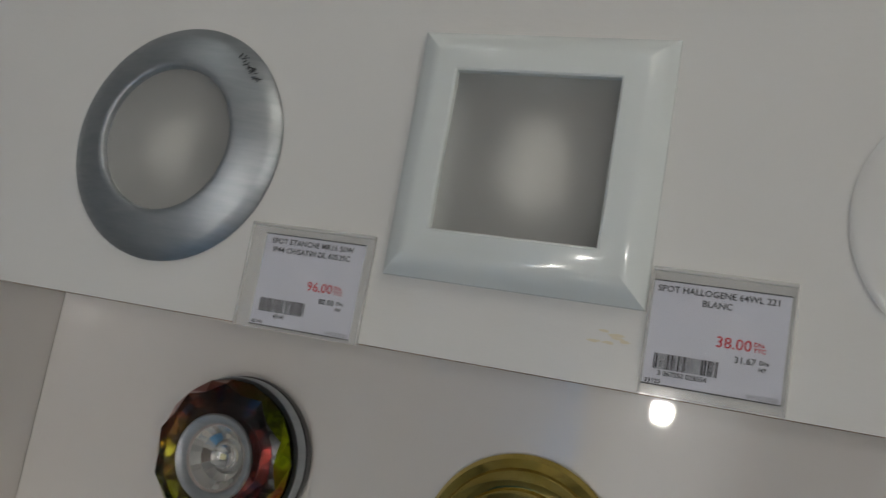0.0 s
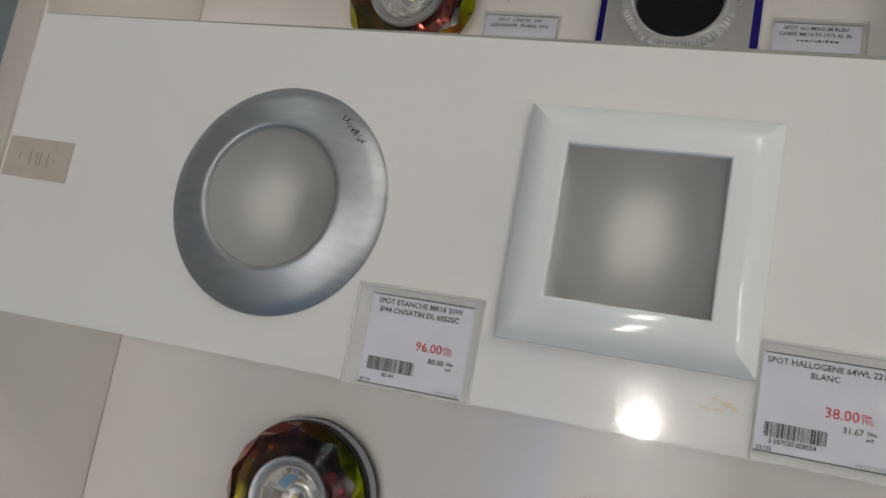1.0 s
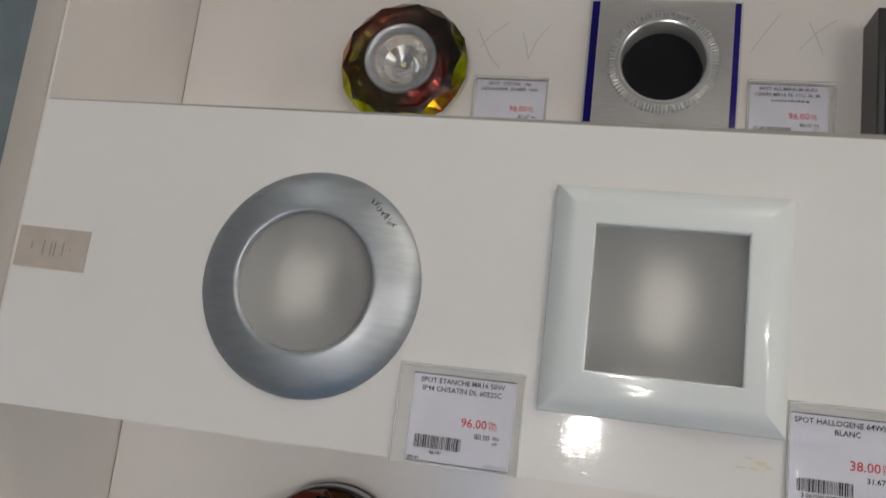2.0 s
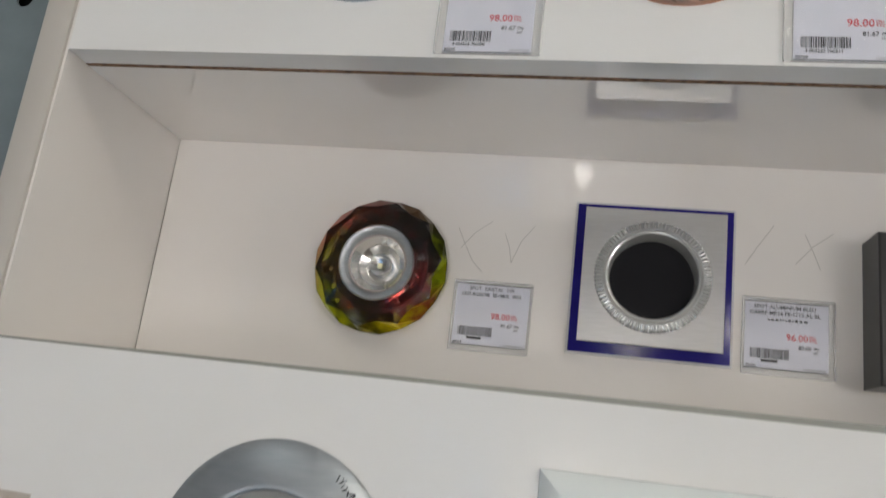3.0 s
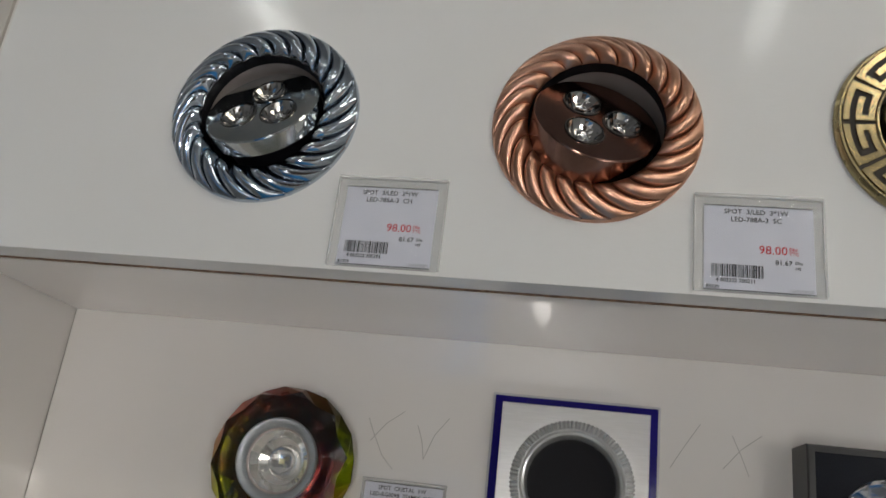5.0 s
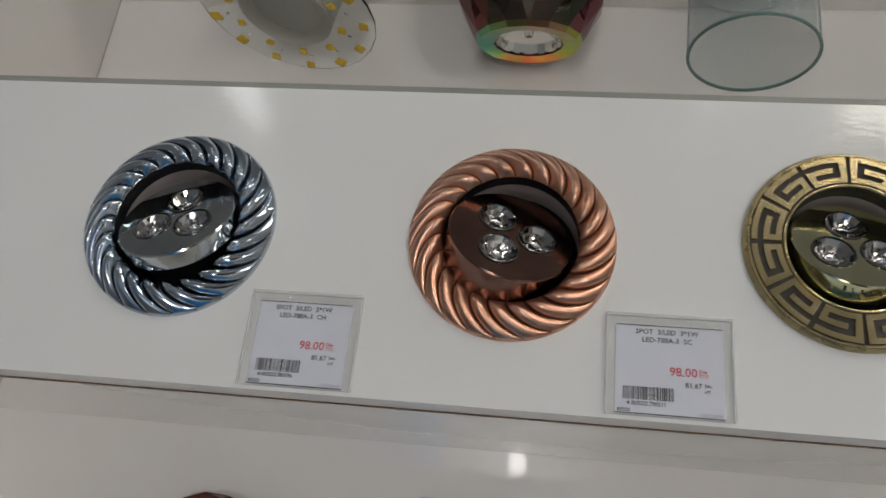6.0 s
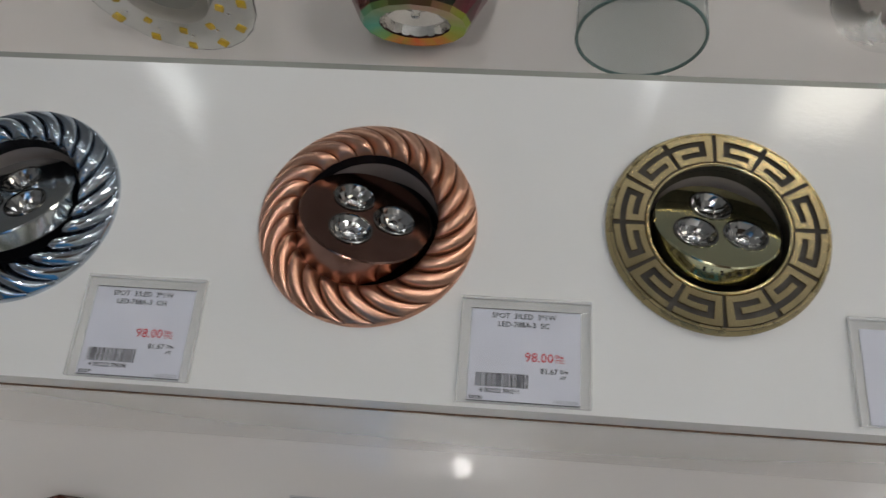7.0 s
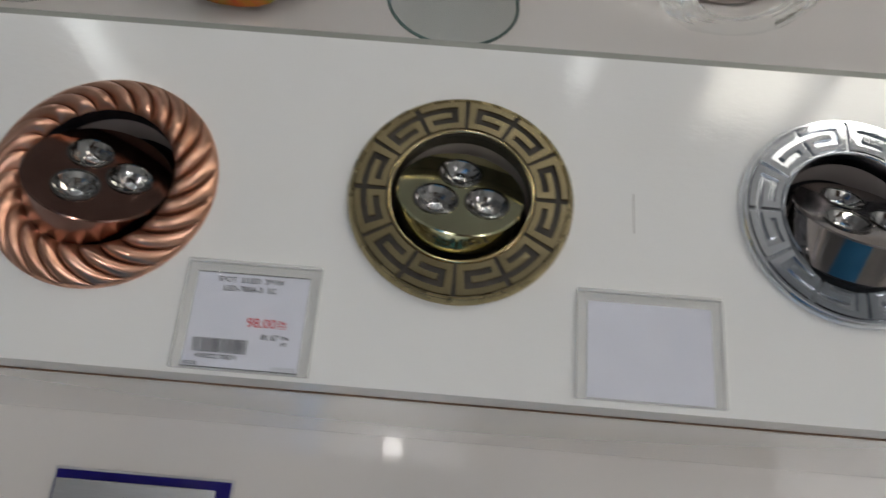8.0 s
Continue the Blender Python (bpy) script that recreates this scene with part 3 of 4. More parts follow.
def key_spot(at, name_label, ring_mat, rim_mat, groove_mat, head_mat, tilt, yaw, spin, rise=0.0, front=0.0082, side=0.020):
    ob = base("key_pattern_downlight", on_wall(*at), name_label, "downlight", "gimbal downlights")
    part("trim_ring", lathe([(0.0338, -0.006), (0.0338, 0.0046), (0.0342, 0.0052), (0.0352, 0.0052), (0.0356, 0.0042), (0.0515, 0.0038), (0.0520, 0.0046), (0.0530, 0.0046), (0.0532, 0.0034), (0.0541, 0.0022), (0.0543, 0.0006), (0.0536, 0.0)], 96), [groove_mat], ob, "dark grooved trim ring", 30)
    part("inner_bead", lathe([(0.0337, 0.0046), (0.0338, 0.0052), (0.0344, 0.0058), (0.0352, 0.0056), (0.0356, 0.0044)], 96), ring_mat, ob, "bright inner bead", 60)
    part("outer_bead", lathe([(0.0514, 0.0042), (0.0518, 0.0050), (0.0528, 0.0050), (0.0532, 0.0038), (0.0543, 0.0028), (0.0546, 0.0006)], 96), rim_mat, ob, "bright stepped outer rim", 40)
    part("key_relief", key_relief(0.0361, 0.0511, 0.0041, 0.0013), ring_mat, ob, "raised Greek key band", 25)
    gimbal(ob, head_mat, 0.0312, tilt, yaw, spin, rise, front, side)
    return ob


round_spot(SILVER_AT)
square_spot(SQUARE_AT)
disc_spot(DISC_AT)
rope_spot(CHROME_AT, "chrome gimbal downlight with twisted rope ring and three lenses", CHROME, CHROMESHADE, DARKCHROME, 25, -9, 95, 24, 0.44, 0.60, 0.010, 0.0060)
rope_spot(COPPER_AT, "copper gimbal downlight with twisted rope ring and three lenses", COPPER, COPPERSHADE, DARKCOPPER, 25, 17, 118, 24, 0.44, 0.56, 0.022, 0.0052)
brass = key_spot(BRASS_AT, "antique brass gimbal downlight with Greek key ring", BRASS, AGEDBRASS, PATINA, OLIVE, 25, 5, 92, 0.0025, 0.0025, 0.012)
for ch in brass.children:
    if ch.name.startswith("lamp_head"):
        bm = bmesh.new()
        for k, wide in enumerate((0.0014, 0.0006, 0.0016, 0.0008, 0.0018, 0.0014, 0.0010)):
            a = radians(-112 + k * 7.5)
            vs = [bm.verts.new((0.0321 * math.cos(b), 0.0321 * math.sin(b), z)) for b, z in ((a, -0.0046), (a + wide / 0.032, -0.0046), (a + wide / 0.032, -0.0032), (a, -0.0032))]
            bm.faces.new(vs)
        part("stamped_bars", bm, INK, ch, "small dark stamped marks", 0)
key_spot(KEYCHROME_AT, "chrome gimbal downlight with Greek key ring", BRIGHTCHROME, BRIGHTCHROME, SHADEDCHROME, BROWNREFLECTCHROME, 36, 6, 100)


# ---- downlights in the niches ----
def crystal_spot(at, turn, label, stand=0.0):
    """Cut crystal disc: flat table with a scalloped edge, bevel facets to the girdle, a coated faceted back."""
    ob = base("crystal_downlight", on_wall(*at, BACK), label, "downlight", "crystal downlights")
    lobes = 10
    rng = random.Random(turn)

    def spot(bm, r, degrees, z):
        a = radians(degrees)
        return bm.verts.new((r * math.cos(a), r * math.sin(a), z + stand))

    def back_faces(bm, lift, inset):
        """Girdle, two rows of pavilion facets and the flat foot ring, as one open shell."""
        girdle = [spot(bm, (0.0494 if i % 2 else 0.0487) - inset, 18 * i, 0.0112 + lift) for i in range(20)]
        waist = [spot(bm, 0.0430 - inset, 18 * i + 9 + jog[i], 0.0062 + lift) for i in range(20)]
        foot = [spot(bm, 0.0345, 18 * i + jog[-1 - i], 0.0028 + lift) for i in range(20)]
        hub = [spot(bm, 0.0262, 18 * i + 9, 0.0024 + lift) for i in range(20)]
        for outer, inner in ((girdle, waist), (waist, foot), (foot, hub)):
            off = 1 if outer is waist else 0
            for i in range(20):
                j = (i + 1) % 20
                if off:
                    bm.faces.new((outer[i], inner[j], outer[j]))
                    bm.faces.new((outer[i], inner[i], inner[j]))
                else:
                    bm.faces.new((outer[i], inner[i], outer[j]))
                    bm.faces.new((inner[i], inner[j], outer[j]))
        return girdle, hub

    jog = [rng.uniform(-3, 3) for _ in range(20)]
    bm = bmesh.new()
    girdle, hub = back_faces(bm, 0.0, 0.0)
    edge, well = [], []
    for i in range(4 * lobes):
        r, z = ((0.0462, 0.0176), (0.0432, 0.0191), (0.0418, 0.0195), (0.0432, 0.0191))[i % 4]
        edge.append(spot(bm, r, 9 * i, z))
        well.append(spot(bm, 0.0262, 9 * i, 0.0195))
    for i in range(4 * lobes):
        j = (i + 1) % (4 * lobes)
        bm.faces.new((well[i], edge[i], edge[j], well[j]))
        if i % 2 == 0:
            bm.faces.new((well[i], well[j], hub[i // 2]))
        else:
            bm.faces.new((well[i], well[j], hub[i // 2]))
            bm.faces.new((well[j], hub[(i // 2 + 1) % 20], hub[i // 2]))
    for k in range(lobes):
        a, g = 4 * k, 2 * k
        low, mid, high = girdle[g], girdle[g + 1], girdle[(g + 2) % 20]
        bm.faces.new((low, mid, edge[a + 2], edge[a + 1], edge[a])).material_index = 1
        bm.faces.new((mid, high, edge[(a + 4) % 40], edge[a + 3], edge[a + 2])).material_index = 1
    clear(part("crystal", bm, [CRYSTAL, RIM_FACET], ob, "clear cut crystal disc", 0, pose(0, 0, 0, 0, 0, turn)))
    bm = bmesh.new()
    back_faces(bm, -0.0004, -0.0002)
    for f in bm.faces:
        f.material_index = 0 if f.calc_center_median().xy.length < 0.0390 else 1
    split_facets(bm)
    part("coating", bm, [TABLE_FACET, RIM_FACET], ob, "red, amber and green mirror coating", 0, pose(0, 0, 0, 0, 0, turn))
    if stand:
        part("backing", lathe([(0, 0.0005), (0.0505, 0.0005), (0.0515, 0.004), (0.0515, stand - 0.006), (0.0505, stand - 0.005), (0, stand - 0.005)], 64), BLACKSIDE, ob, "black lamp body")
        part("rim", lathe([(0.046, stand - 0.0052), (0.0508, stand - 0.0052), (0.0512, stand + 0.002), (0.0502, stand + 0.004), (0.046, stand + 0.002)], 64), SATIN, ob, "satin silver rim")
    part("back_plate", lathe([(0, 0.0003 + stand), (0.044, 0.0003 + stand), (0.044, 0.0014 + stand), (0, 0.0014 + stand)], 48), REFLECTOR, ob)
    ring = part("lamp_ring", lathe([(0.0205, 0.004), (0.0258, 0.004), (0.0258, 0.0195), (0.0272, 0.0199), (0.0274, 0.0218), (0.0264, 0.0230), (0.0252, 0.0230), (0.0218, 0.0200), (0.0205, 0.014)], 64, True), SATIN, ob, "satin silver lamp ring", 50, pose(0, 0, stand))
    # Thin grey ring paints the shade between lamp ring and reflector.
    part("ring_gap_shade", lathe([(0.0198, 0.0176), (0.0212, 0.0186)], 48), SLEEVE, ring, "grey ring painted as the shaded gap round the lamp")
    lamp = part("lamp_reflector", split_facets(lathe([(0.0208, 0.0180), (0.0195, 0.0165), (0.0150, 0.0120), (0.0090, 0.0090), (0.0, 0.0080)], 28)), LAMPCUP, ob, "faceted reflector lamp", 0, pose(0, 0, stand))
    clear(part("lamp_lens", lathe([(0, 0.0175), (0.0045, 0.0168), (0.0075, 0.0125), (0.0075, 0.0095), (0, 0.0095)], 32), LENS, lamp, "clear centre lens", 60))
    part("lamp_chip", block(-0.0012, 0.0012, -0.0012, 0.0012, 0.0095, 0.0105), LEDCHIP, lamp)
    return ob


def blue_square_spot(at):
    ob = base("square_aluminium_downlight", on_wall(*at, BACK), "square brushed aluminium downlight on a blue plate", "downlight")
    part("edge_strip", square_ring([(0.0520, 0.0002), (0.0538, 0.0002), (0.0538, 0.0024), (0.0534, 0.0028), (0.0522, 0.0028)]), CLEAREDGE, ob, "pale clear edge", 0)
    part("blue_plate", block(-0.0524, 0.0524, -0.0524, 0.0524, 0.0006, 0.0031, 0.0003), BLUE, ob, "deep blue glass plate")
    part("spacer", square_ring([(0.0430, 0.0026), (0.0430, 0.0135)]), BLUE, ob, "", 0)
    bm = square_ring([(0.0300, 0.0135), (0.0462, 0.0135), (0.0465, 0.0142), (0.0460, 0.0154)])
    top = [v for v in bm.verts if v.co.z > 0.015]
    edges = [e for e in bm.edges if all(v in top for v in e.verts)]
    ring = [bm.verts.new((0.036 * math.cos(math.tau * i / 48), 0.036 * math.sin(math.tau * i / 48), 0.0154)) for i in range(48)]
    edges += [bm.edges.new((ring[i], ring[(i + 1) % 48])) for i in range(48)]
    bmesh.ops.triangle_fill(bm, use_beauty=True, use_dissolve=False, edges=edges, normal=(0, 0, 1))
    part("face_plate", bm, ALU, ob, "brushed aluminium plate", 30)
    bm = bmesh.new()
    n = 180
    rows = ((0.0382, 0.0122, 0.0), (0.0384, 0.0134, 0.0007), (0.0374, 0.0148, 0.0007), (0.0340, 0.0152, 0.0007), (0.0332, 0.0146, 0.0), (0.0322, 0.0146, 0.0), (0.0306, 0.0160, 0.0), (0.0292, 0.0154, 0.0), (0.0278, 0.0120, 0.0), (0.0274, 0.0, 0.0))
    grid = []
    for r, z, tooth in rows:
        grid.append([bm.verts.new(((r - tooth * (k % 2)) * math.cos(math.tau * k / n), (r - tooth * (k % 2)) * math.sin(math.tau * k / n), z + 0.003 - (0.0014 if tooth and k % 2 else 0))) for k in range(n)])
    for lo, hi in zip(grid, grid[1:]):
        for k in range(n):
            bm.faces.new((lo[k], lo[(k + 1) % n], hi[(k + 1) % n], hi[k]))
    part("knurled_ring", bm, CLEARRING, ob, "ribbed clear silver ring", 25)
    # Black disc paints the shade inside the empty opening.
    part("socket", lathe([(0.0281, 0.012), (0.0281, 0.0040), (0, 0.0040)], 48), HOLLOWSHADE, ob, "empty lamp opening painted black for its shade")


def black_square_spot(at):
    ob = base("black_square_downlight", on_wall(*at, BACK), "black square box downlight with a chrome reflector", "downlight")
    part("body", square_ring([(0.0480, 0.0), (0.0480, 0.0300), (0.0471, 0.0315), (0.0437, 0.0315)]), BLACKSIDE, ob, "", 20)
    bm = square_ring([(0.0437, 0.0315), (0.0435, 0.0306)])
    top = [v for v in bm.verts if v.co.z < 0.031]
    edges = [e for e in bm.edges if all(v in top for v in e.verts)]
    ring = [bm.verts.new((0.033 * math.cos(math.tau * i / 48), 0.033 * math.sin(math.tau * i / 48), 0.0306)) for i in range(48)]
    edges += [bm.edges.new((ring[i], ring[(i + 1) % 48])) for i in range(48)]
    bmesh.ops.triangle_fill(bm, use_beauty=True, use_dissolve=False, edges=edges, normal=(0, 0, 1))
    part("face_plate", bm, BLACKGLOSS, ob, "black glossy plate", 20)
    part("reflector", split_facets(lathe([(0.033, 0.0306), (0.031, 0.022), (0.024, 0.010), (0, 0.004)], 16)), REFLECTOR, ob, "chrome faceted reflector", 0)


def gold_spot(at):
    ob = base("gold_downlight", on_wall(*at, BACK), "polished gold round downlight with stepped rings", "downlight")
    part("stepped_ring", lathe([(0.060, 0.0), (0.0605, 0.003), (0.058, 0.007), (0.053, 0.0085), (0.0515, 0.012), (0.047, 0.0145), (0.0425, 0.0150), (0.041, 0.0185), (0.036, 0.0205), (0.031, 0.0205), (0.029, 0.0165), (0.027, 0.010), (0.026, 0.002)], 96), GOLD, ob, "polished gold stepped ring", 30)
    part("lamp_reflector", split_facets(lathe([(0.027, 0.012), (0.022, 0.006), (0.012, 0.003), (0, 0.002)], 20)), REFLECTOR, ob, "", 0)


crystal_spot((-0.2740, 1.6735), 8, "round cut crystal downlight with silver lamp ring")
blue_square_spot((-0.0855, 1.6795))
black_square_spot((0.0960, 1.6680))
crystal_spot((-0.2790, 1.3145), 23, "dark amber cut crystal downlight on a black body", 0.014)
gold_spot((-0.0860, 1.2930))


# ---- glass downlights hanging in the upper niche ----
HANG_Y = 0.425


def hanging(name, x, label, y=HANG_Y, tilt=0.0, nod=0.0):
    return base(name, pose(x, y, E_CEIL, nod, tilt, 0), label, "downlight", "glass downlights")


def glass_cylinder(x):
    ob = hanging("glass_cylinder_downlight", x, "clear ribbed glass cylinder downlight hung from the niche ceiling", tilt=2.0)
    drop = E_CEIL - 2.054
    n = 144
    bm = bmesh.new()
    rows = []
    for r, z, rib in ((0.0448, 0.0, 0.0010), (0.0455, -drop + 0.001, 0.0010), (0.0445, -drop, 0.0), (0.0430, -drop, 0.0), (0.0426, -drop + 0.002, 0.0), (0.0422, 0.0, 0.0)):
        rows.append([bm.verts.new(((r - rib * (k % 2)) * math.cos(math.tau * k / n), (r - rib * (k % 2)) * math.sin(math.tau * k / n), z)) for k in range(n)])
    for level, (lo, hi) in enumerate(zip(rows, rows[1:])):
        for k in range(n):
            f = bm.faces.new((lo[k], lo[(k + 1) % n], hi[(k + 1) % n], hi[k]))
            f.material_index = 1 if level == 0 and k % 3 == 0 else 0
    clear(part("glass_tube", bm, [THINGLASS, RIBGLASS], ob, "clear ribbed glass", 20))
    clear(part("glass_rim", lathe([(0.0456, -drop + 0.0004), (0.0459, -drop - 0.0008), (0.0452, -drop - 0.0016), (0.0440, -drop - 0.0016), (0.0434, -drop - 0.0008), (0.0437, -drop + 0.0004)], n, True), GLASSRIM, ob, "green ground rim", 60))
    part("cap", lathe([(0, 0), (0.046, 0), (0.046, -0.006), (0.030, -0.012), (0, -0.012)], 48), SATIN, ob)


def crystal_cone(x):
    ob = hanging("crystal_cone_downlight", x, "iridescent faceted crystal cone downlight with reflector lamp", 0.406, 0.0, 16.0)
    drop = E_CEIL - 2.056
    n = 16
    bm = bmesh.new()

    def ringv(r, z, off):
        return [bm.verts.new((r * math.cos(math.tau * (i + off) / n), r * math.sin(math.tau * (i + off) / n), z)) for i in range(n)]
    rows = [ringv(0.049, 0.0, 0), ringv(0.0545, -drop + 0.034, 0.5), ringv(0.0540, -drop + 0.029, 0.5), ringv(0.0405, -drop + 0.004, 0), ringv(0.0378, -drop, 0), ringv(0.0262, -drop + 0.0015, 0), ringv(0.0255, -drop + 0.006, 0)]
    for level, (lo, hi) in enumerate(zip(rows, rows[1:])):
        for i in range(n):
            f = bm.faces.new((lo[i], lo[(i + 1) % n], hi[(i + 1) % n], hi[i]))
            f.material_index = 1 if level in (3, 4) else 0
    split_facets(bm)
    part("crystal", bm, [CONE_FACET, CONE_RIM], ob, "iridescent cut crystal", 0)
    lamp = part("lamp_reflector", split_facets(lathe([(0.0258, -drop + 0.003), (0.023, -drop + 0.010), (0.012, -drop + 0.016), (0, -drop + 0.018)], 24)), LAMPCUP, ob, "faceted reflector lamp", 0)
    part("lamp_capsule", lathe([(0, -drop + 0.006), (0.003, -drop + 0.007), (0.004, -drop + 0.016), (0, -drop + 0.017)], 16), LENS, lamp, "", 60)


def jewelled_plate(x):
    ob = hanging("jewelled_glass_downlight", x, "clear glass plate downlight set with amber stones", 0.402, 7.0)
    drop = E_CEIL - 2.064
    r0 = 0.070
    clear(part("glass_plate", lathe([(0.036, -drop), (r0 - 0.002, -drop), (r0, -drop + 0.001), (r0, -drop + 0.003), (r0 - 0.001, -drop + 0.004), (0.036, -drop + 0.004)], 24, True), GLASS, ob, "clear glass plate", 30))
    clear(part("frosted_bowl", lathe([(0.036, -drop + 0.004), (0.036, -drop - 0.001), (0.030, -drop + 0.004), (0.0, -drop + 0.008)], 48), FROSTBOWL, ob, "sandblasted centre", 50))
    part("cap", lathe([(0, 0), (0.036, 0), (0.036, -drop + 0.0045), (0, -drop + 0.0045)], 48), LIP, ob)
    rng = random.Random(3)
    for ring, count, size, off in ((0.0615, 13, 0.0080, 0.1), (0.0440, 10, 0.0062, 0.4)):
        for i in range(count):
            a = math.tau * (i + off) / count
            s = size * rng.uniform(0.85, 1.1)
            bm = block(-s / 2, s / 2, -s / 2, s / 2, -0.0022, 0.0, 0.0009)
            part("stone", bm, AMBER, ob, "", 20, pose(ring * math.cos(a), ring * math.sin(a), -drop - 0.0002, 0, 0, math.degrees(a) + rng.uniform(-20, 20)))
    for i in range(12):
        a = math.tau * (i + 0.7) / 12
        part("bead", lathe([(0, -0.0018), (0.0013, -0.0010), (0.0016, 0.0), (0, 0.0004)], 8), REFLECTOR, ob, "", 0, pose(0.0505 * math.cos(a), 0.0505 * math.sin(a), -drop - 0.0002))


def glass_bowl(x):
    ob = hanging("glass_bowl_downlight", x, "clear textured glass bowl downlight with ring opening")
    drop = E_CEIL - 2.082
    clear(part("bowl", lathe([(0.064, -drop + 0.026), (0.062, -drop + 0.014), (0.054, -drop + 0.004), (0.044, -drop), (0.036, -drop + 0.002), (0.033, -drop + 0.006), (0.036, -drop + 0.010), (0.050, -drop + 0.016), (0.060, -drop + 0.027)], 48, True), bumped(GLASS.copy(), 400.0, 0.25, 0.001), ob, "textured clear glass"))
    part("cap", lathe([(0, 0), (0.044, 0), (0.044, -drop + 0.028), (0, -drop + 0.028)], 48), SLEEVE, ob)


jewelled_plate(-0.262)
crystal_cone(-0.0880)
glass_cylinder(0.0755)
glass_bowl(0.2760)


# ---- price tags ----
def lettering(text, size, mat, parent, name, x, y, z, align="CENTER", wide=1.0):
    cu = bpy.data.curves.new("lettering", "FONT")
    cu.body, cu.size, cu.align_x, cu.resolution_u, cu.offset = text, size, align, 2, 0.00006
    ob = new("lettering", cu)
    dg = bpy.context.evaluated_depsgraph_get()
    me = bpy.data.meshes.new_from_object(ob.evaluated_get(dg))
    bpy.data.objects.remove(ob)
    bpy.data.curves.remove(cu)
    me.materials.clear()
    me.materials.append(mat)
    out = new(name, me)
    out.parent = parent
    out.matrix_basis = pose(x, y, z) @ Matrix.Diagonal((wide, 1, 1, 1))
    return out


def bars(rows, mat, parent, name, z):
    bm = bmesh.new()
    for x0, x1, y0, y1 in rows:
        vs = [bm.verts.new(p) for p in ((x0, y0, z), (x1, y0, z), (x1, y1, z), (x0, y1, z))]
        bm.faces.new(vs)
    return part(name, bm, mat, parent, "", 0)


def price_tag(x0, x1, z0, z1, y, lines, price, net, code, stock, date, seed, label, margin=(0.005, 0.005, 0.001, 0.0055), turn=0.0):
    """lines: strings, or a number for an unreadable line of that share of the width. margin: left, right, foot, head."""
    w, h = x1 - x0, z1 - z0
    ob = base("price_tag", on_wall(x0, z0, y - 0.0004, turn), label, "price tag", "price tags")
    part("label", block(margin[0], w - margin[1], margin[2], h - margin[3], 0.0004, 0.0008), PAPER, ob, "white printed paper label" if lines else "blank white paper label", 0)
    clear(part("holder", block(0, w, 0, h, 0.0016, 0.0024, 0.0003), ACRYLIC, ob, "clear plastic holder"))
    part("back_sheet", block(0, w, 0, h, 0.0, 0.0003), ACRYLICRIM, ob)
    part("bent_edge", block(0, w, h - 0.0016, h, 0.0002, 0.0030, 0.0005), ACRYLICRIM, ob, "folded clear edge")
    part("side_edge", block(0, 0.0009, 0, h - 0.0017, 0.0004, 0.0026, 0.0003), ACRYLICRIM, ob)
    part("side_edge", block(w - 0.0009, w, 0, h - 0.0017, 0.0004, 0.0026, 0.0003), ACRYLICRIM, ob)
    a, b, c, d = margin[0], w - margin[1], margin[2], h - margin[3]
    lw, lh, zt = b - a, d - c, 0.0010
    if not lines:
        return ob
    part("print_edge", strip([(a, d - 0.0003), (b, d - 0.0003)], 0.0005, zt), INK, ob, "", 0)
    part("print_edge", strip([(a, c + 0.0002), (b, c + 0.0002)], 0.0005, zt), INK, ob, "", 0)
    for i, line in enumerate(lines):
        yy = d - 0.0046 - i * 0.0042
        if isinstance(line, str):
            t = lettering(line, 0.0036, INK, ob, "title_text", (a + b) / 2 - 0.001, yy, zt, wide=1.0)
            width = max(v.co.x for v in t.data.vertices) - min(v.co.x for v in t.data.vertices)
            fit_w = min(1.0, lw * 0.93 / width)
            t.matrix_basis = t.matrix_basis @ Matrix.Diagonal((fit_w, 1, 1, 1))
        else:
            rng = random.Random(seed + i)
            x, rows = a + lw * (0.5 - line / 2), []
            while x < a + lw * (0.5 + line / 2):
                step = rng.uniform(0.0016, 0.0034)
                rows.append((x, x + step - 0.0009, yy + 0.0003, yy + rng.uniform(0.0015, 0.0021)))
                x += step
            bars(rows, INK, ob, "title_bars", zt)
    px = a + lw * 0.76
    lettering(price, 0.0062, REDINK, ob, "price_text", px, c + lh * 0.44, zt, "RIGHT", 0.98)
    lettering("Dhs", 0.0024, REDINK, ob, "unit_text", px + 0.0006, c + lh * 0.44 + 0.0022, zt, "LEFT")
    lettering("TTC", 0.0024, REDINK, ob, "unit_text", px + 0.0006, c + lh * 0.44 - 0.0001, zt, "LEFT")
    lettering(net, 0.0036, INK, ob, "net_text", px + 0.002, c + lh * 0.32, zt, "RIGHT", 1.0)
    lettering("Dhs", 0.0022, INK, ob, "unit_text", px + 0.0032, c + lh * 0.335, zt, "LEFT")
    lettering("HT", 0.0022, INK, ob, "unit_text", px + 0.0032, c + lh * 0.27, zt, "LEFT")
    rng = random.Random(seed)
    x, rows = a + lw * 0.07, []
    while x < a + lw * 0.53:
        bw = rng.choice((0.00028, 0.00028, 0.0005, 0.0008))
        rows.append((x, x + bw, c + lh * 0.155, c + lh * 0.30))
        x += bw + rng.choice((0.00028, 0.00028, 0.0005))
    bars(rows, INK, ob, "barcode", zt)
    if code:
        lettering(code, 0.0028, INK, ob, "code_text", a + lw * 0.29, c + lh * 0.095, zt, wide=0.95)
    else:
        bars([(a + lw * 0.2, a + lw * 0.4, c + lh * 0.10, c + lh * 0.14)], INK, ob, "code_bars", zt)
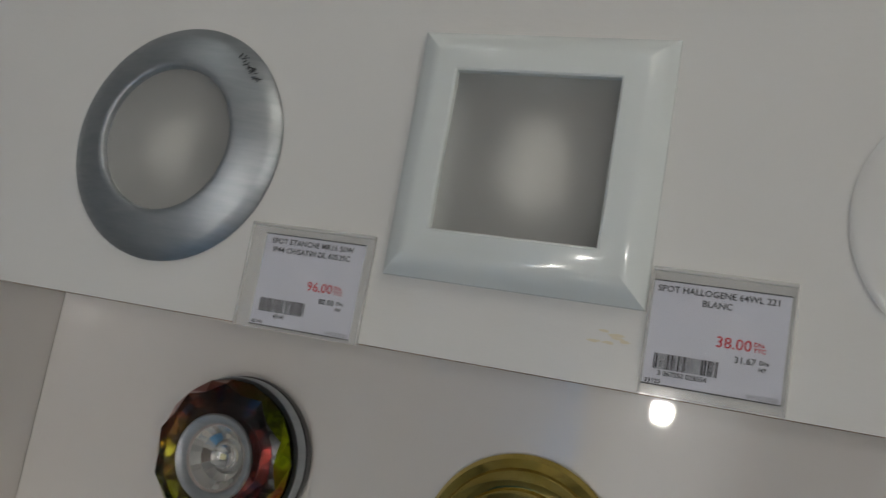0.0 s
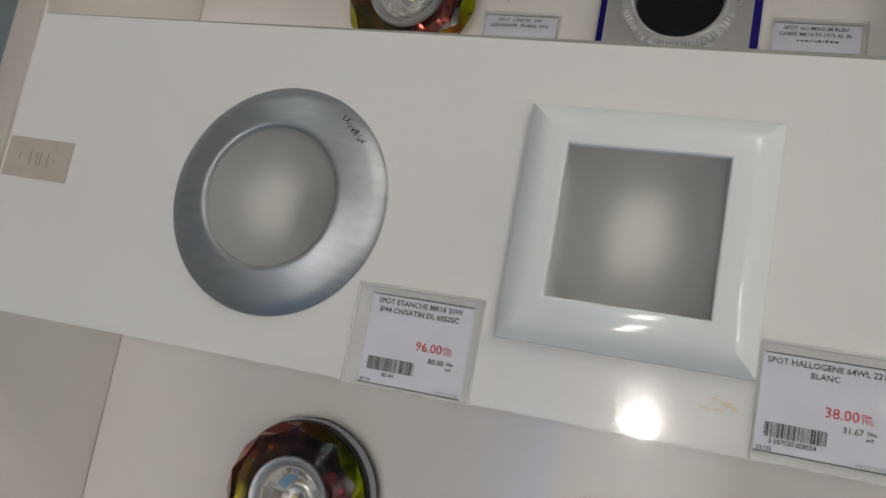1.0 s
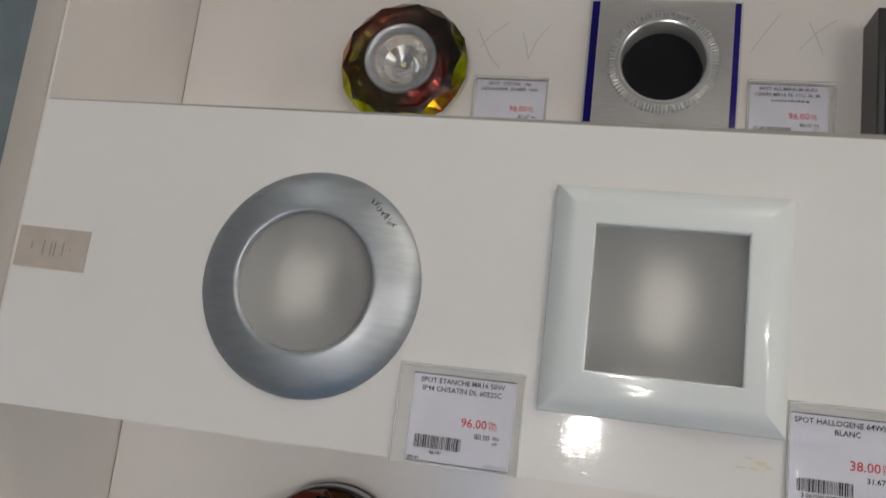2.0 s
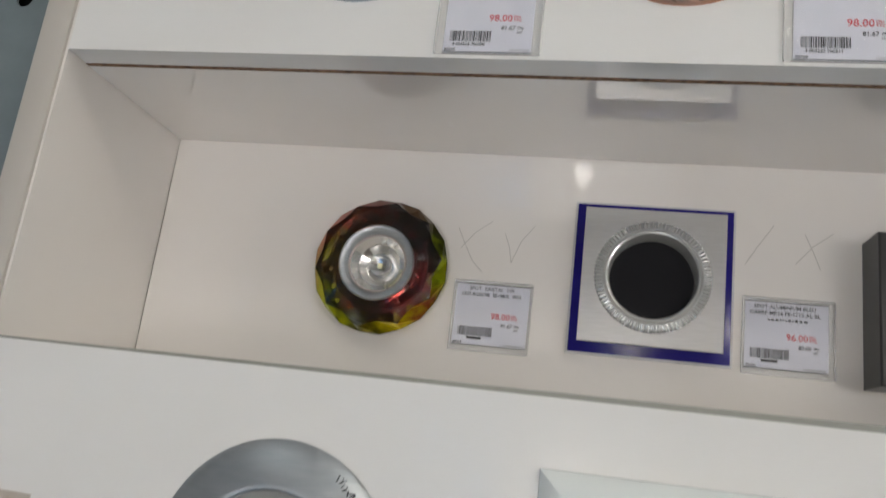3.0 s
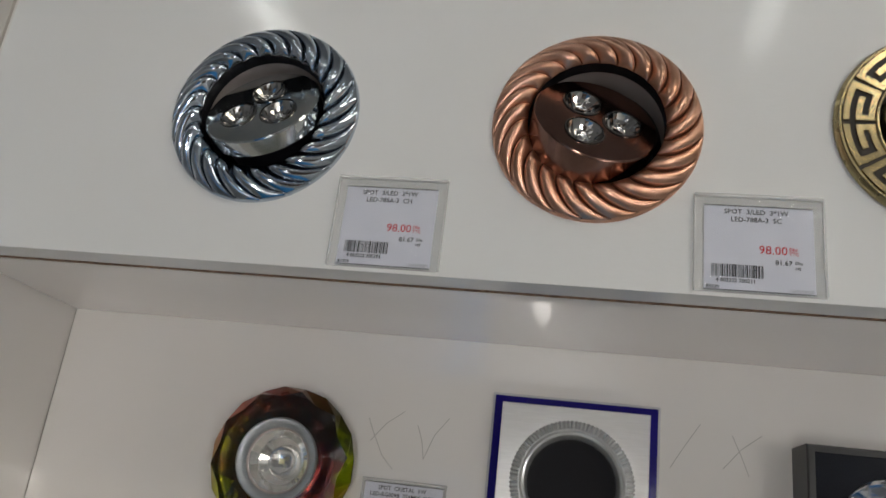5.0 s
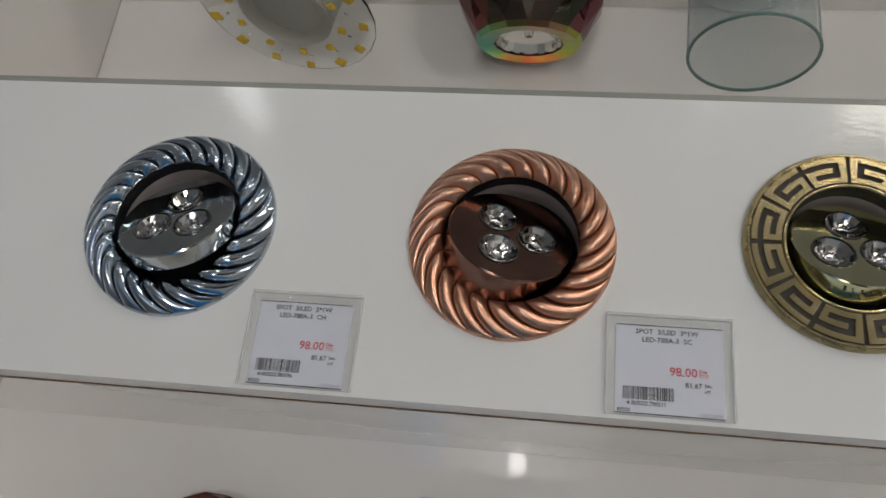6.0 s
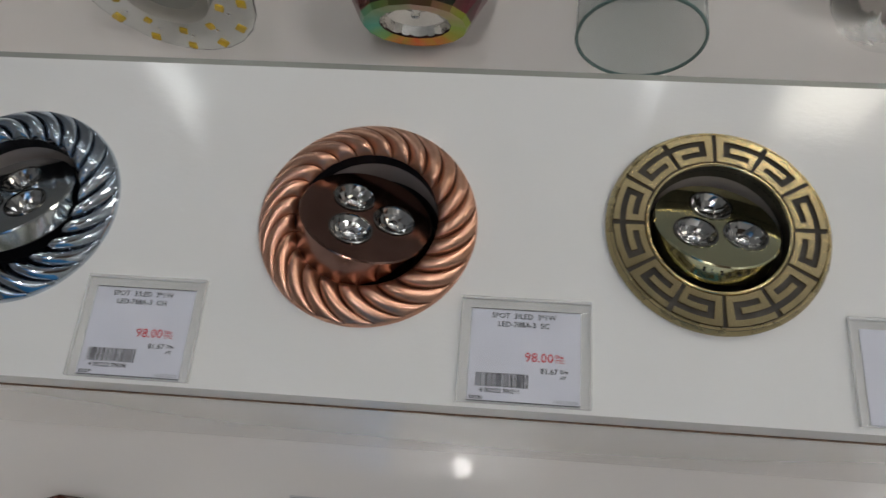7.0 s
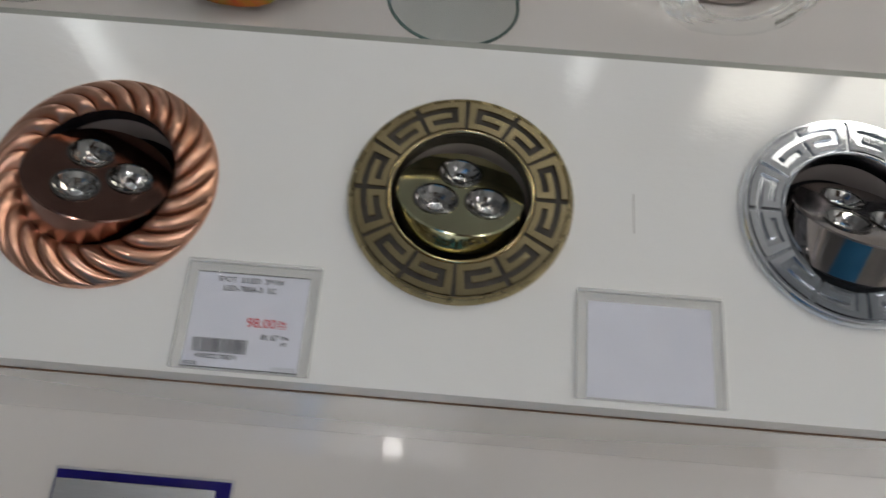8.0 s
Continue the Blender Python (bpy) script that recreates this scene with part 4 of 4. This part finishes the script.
    lettering(stock, 0.0023, INK, ob, "stock_text", a + lw * 0.02, c + lh * 0.02, zt, "LEFT", 1.1)
    if date:
        lettering(date, 0.0023, GREYINK, ob, "date_text", b - lw * 0.02, c + lh * 0.02, zt, "RIGHT", 1.1)
    else:
        bars([(b - lw * 0.30, b - lw * 0.03, c + lh * 0.025, c + lh * 0.05)], GREYINK, ob, "date_bars", zt)
    return ob


price_tag(-0.2215, -0.1610, 1.7690, 1.8205, FACE, ("SPOT  3/LED  3*1W", "LED-788A-3  CH"), "98.00", "81.67", "4 003222 700396", "83329", "13/02/2020", 1, "clear price tag for a chrome spot on a white panel")
price_tag(-0.0345, 0.0275, 1.7690, 1.8205, FACE, ("SPOT  3/LED  3*1W", "LED-788A-3  SC"), "98.00", "81.67", "4 003222 700211", "83330", "13/02/2020", 2, "clear price tag for a copper spot on a white panel")
price_tag(0.1455, 0.2120, 1.7700, 1.8210, FACE, (), "", "", "", "", "", 3, "clear price tag holder with a blank white label")
price_tag(-0.2200, -0.1642, 1.6205, 1.6703, BACK, ("SPOT  CRISTAL  1W", "LED-RG009B  SS+MIX  WH"), "98.00", "81.67", "", "83318", "", 4, "clear price tag for a crystal spot in a niche", (0.002, 0.002, 0.004, 0.002))
price_tag(-0.0262, 0.0312, 1.6238, 1.6748, BACK, ("SPOT ALUMINIUM BLEU", "CARRE MR16 FE-1715 AL BL", 0.45), "96.00", "80.00", "", "35223", "", 5, "clear price tag for a blue aluminium spot in a niche", (0.002, 0.004, 0.004, 0.0025))
price_tag(-0.2130, -0.1475, 1.3990, 1.4495, FACE, ("SPOT ETANCHE MR16 50W", "IP44 CH/SATIN DL 6052SC"), "96.00", "80.00", "45141", "45141", "04/02/2020", 6, "clear price tag for a silver waterproof spot", (0.0080, 0.0045, 0.0015, 0.0045))
price_tag(-0.0230, 0.0320, 1.4005, 1.4520, FACE, ("SPOT HALLOGENE 64WL 221", "BLANC"), "38.00", "31.67", "3 067550 028554", "33125", "04/02/2020", 7, "clear price tag for a white halogen spot", (0.001, 0.002, 0.004, 0.005))


# ---- small marks ----
def sticker():
    ob = base("paper_sticker", on_wall(-0.4565, 1.4795, FACE, -1.0), "beige paper sticker with faint pencil writing", "sticker")
    bm = block(0, 0.0475, 0, 0.0245, 0.0002, 0.0006)
    part("paper", bm, KRAFT, ob, "", 0)
    bars([(0.010, 0.0106, 0.011, 0.015), (0.018, 0.0186, 0.008, 0.017), (0.023, 0.0236, 0.008, 0.016), (0.0255, 0.0262, 0.008, 0.016), (0.031, 0.0316, 0.008, 0.017), (0.036, 0.0364, 0.011, 0.013)], INKPENCIL, ob, "pencil_bars", 0.0008)


def pencil_mark(points, y, width=0.0007):
    x0, z0 = points[0]
    ob = link("pencil_mark", strip([(x - x0, z - z0) for x, z in points], width, 0.0006), PENCIL, None, "", 0)
    ob.matrix_basis = on_wall(x0, z0, y)
    tagged(ob, "thin grey pencil stroke on a cream panel", "mark", "pencil marks")


sticker()
for stroke in (
    ((-0.2189, 1.6938), (-0.2096, 1.7060), (-0.1978, 1.7151)),
    ((-0.2219, 1.7085), (-0.2173, 1.6990), (-0.2097, 1.6849), (-0.2016, 1.6769)),
    ((-0.1881, 1.7069), (-0.1841, 1.6967), (-0.1819, 1.6853)),
    ((-0.1819, 1.6853), (-0.1762, 1.7014), (-0.1672, 1.7135)),
    ((-0.0251, 1.6964), (-0.0175, 1.7090), (-0.0068, 1.7254)),
    ((0.0070, 1.6993), (0.0181, 1.7122), (0.0305, 1.7218)),
    ((0.0127, 1.7201), (0.0177, 1.7086), (0.0223, 1.6963)),
):
    pencil_mark(stroke, BACK, 0.0005)
pencil_mark(((0.1720, 1.8720), (0.1722, 1.8510)), FACE, 0.0006)


def glue_stain():
    bm = bmesh.new()
    rng = random.Random(8)
    for i in range(7):
        x, y = rng.uniform(0, 0.016), rng.uniform(-0.0035, 0.002)
        n = 9
        vs = [bm.verts.new((x + rng.uniform(0.0010, 0.0022) * math.cos(math.tau * k / n) * 1.6, y + rng.uniform(0.0004, 0.0009) * math.sin(math.tau * k / n), 0.0003 + 0.00012 * i)) for k in range(n)]
        bm.faces.new(vs)
    ob = link("glue_stain", bm, STAIN, None, "", 0)
    ob.matrix_basis = on_wall(-0.043, 1.421, FACE)
    tagged(ob, "dried yellowish glue spots on a white panel", "stain")


glue_stain()
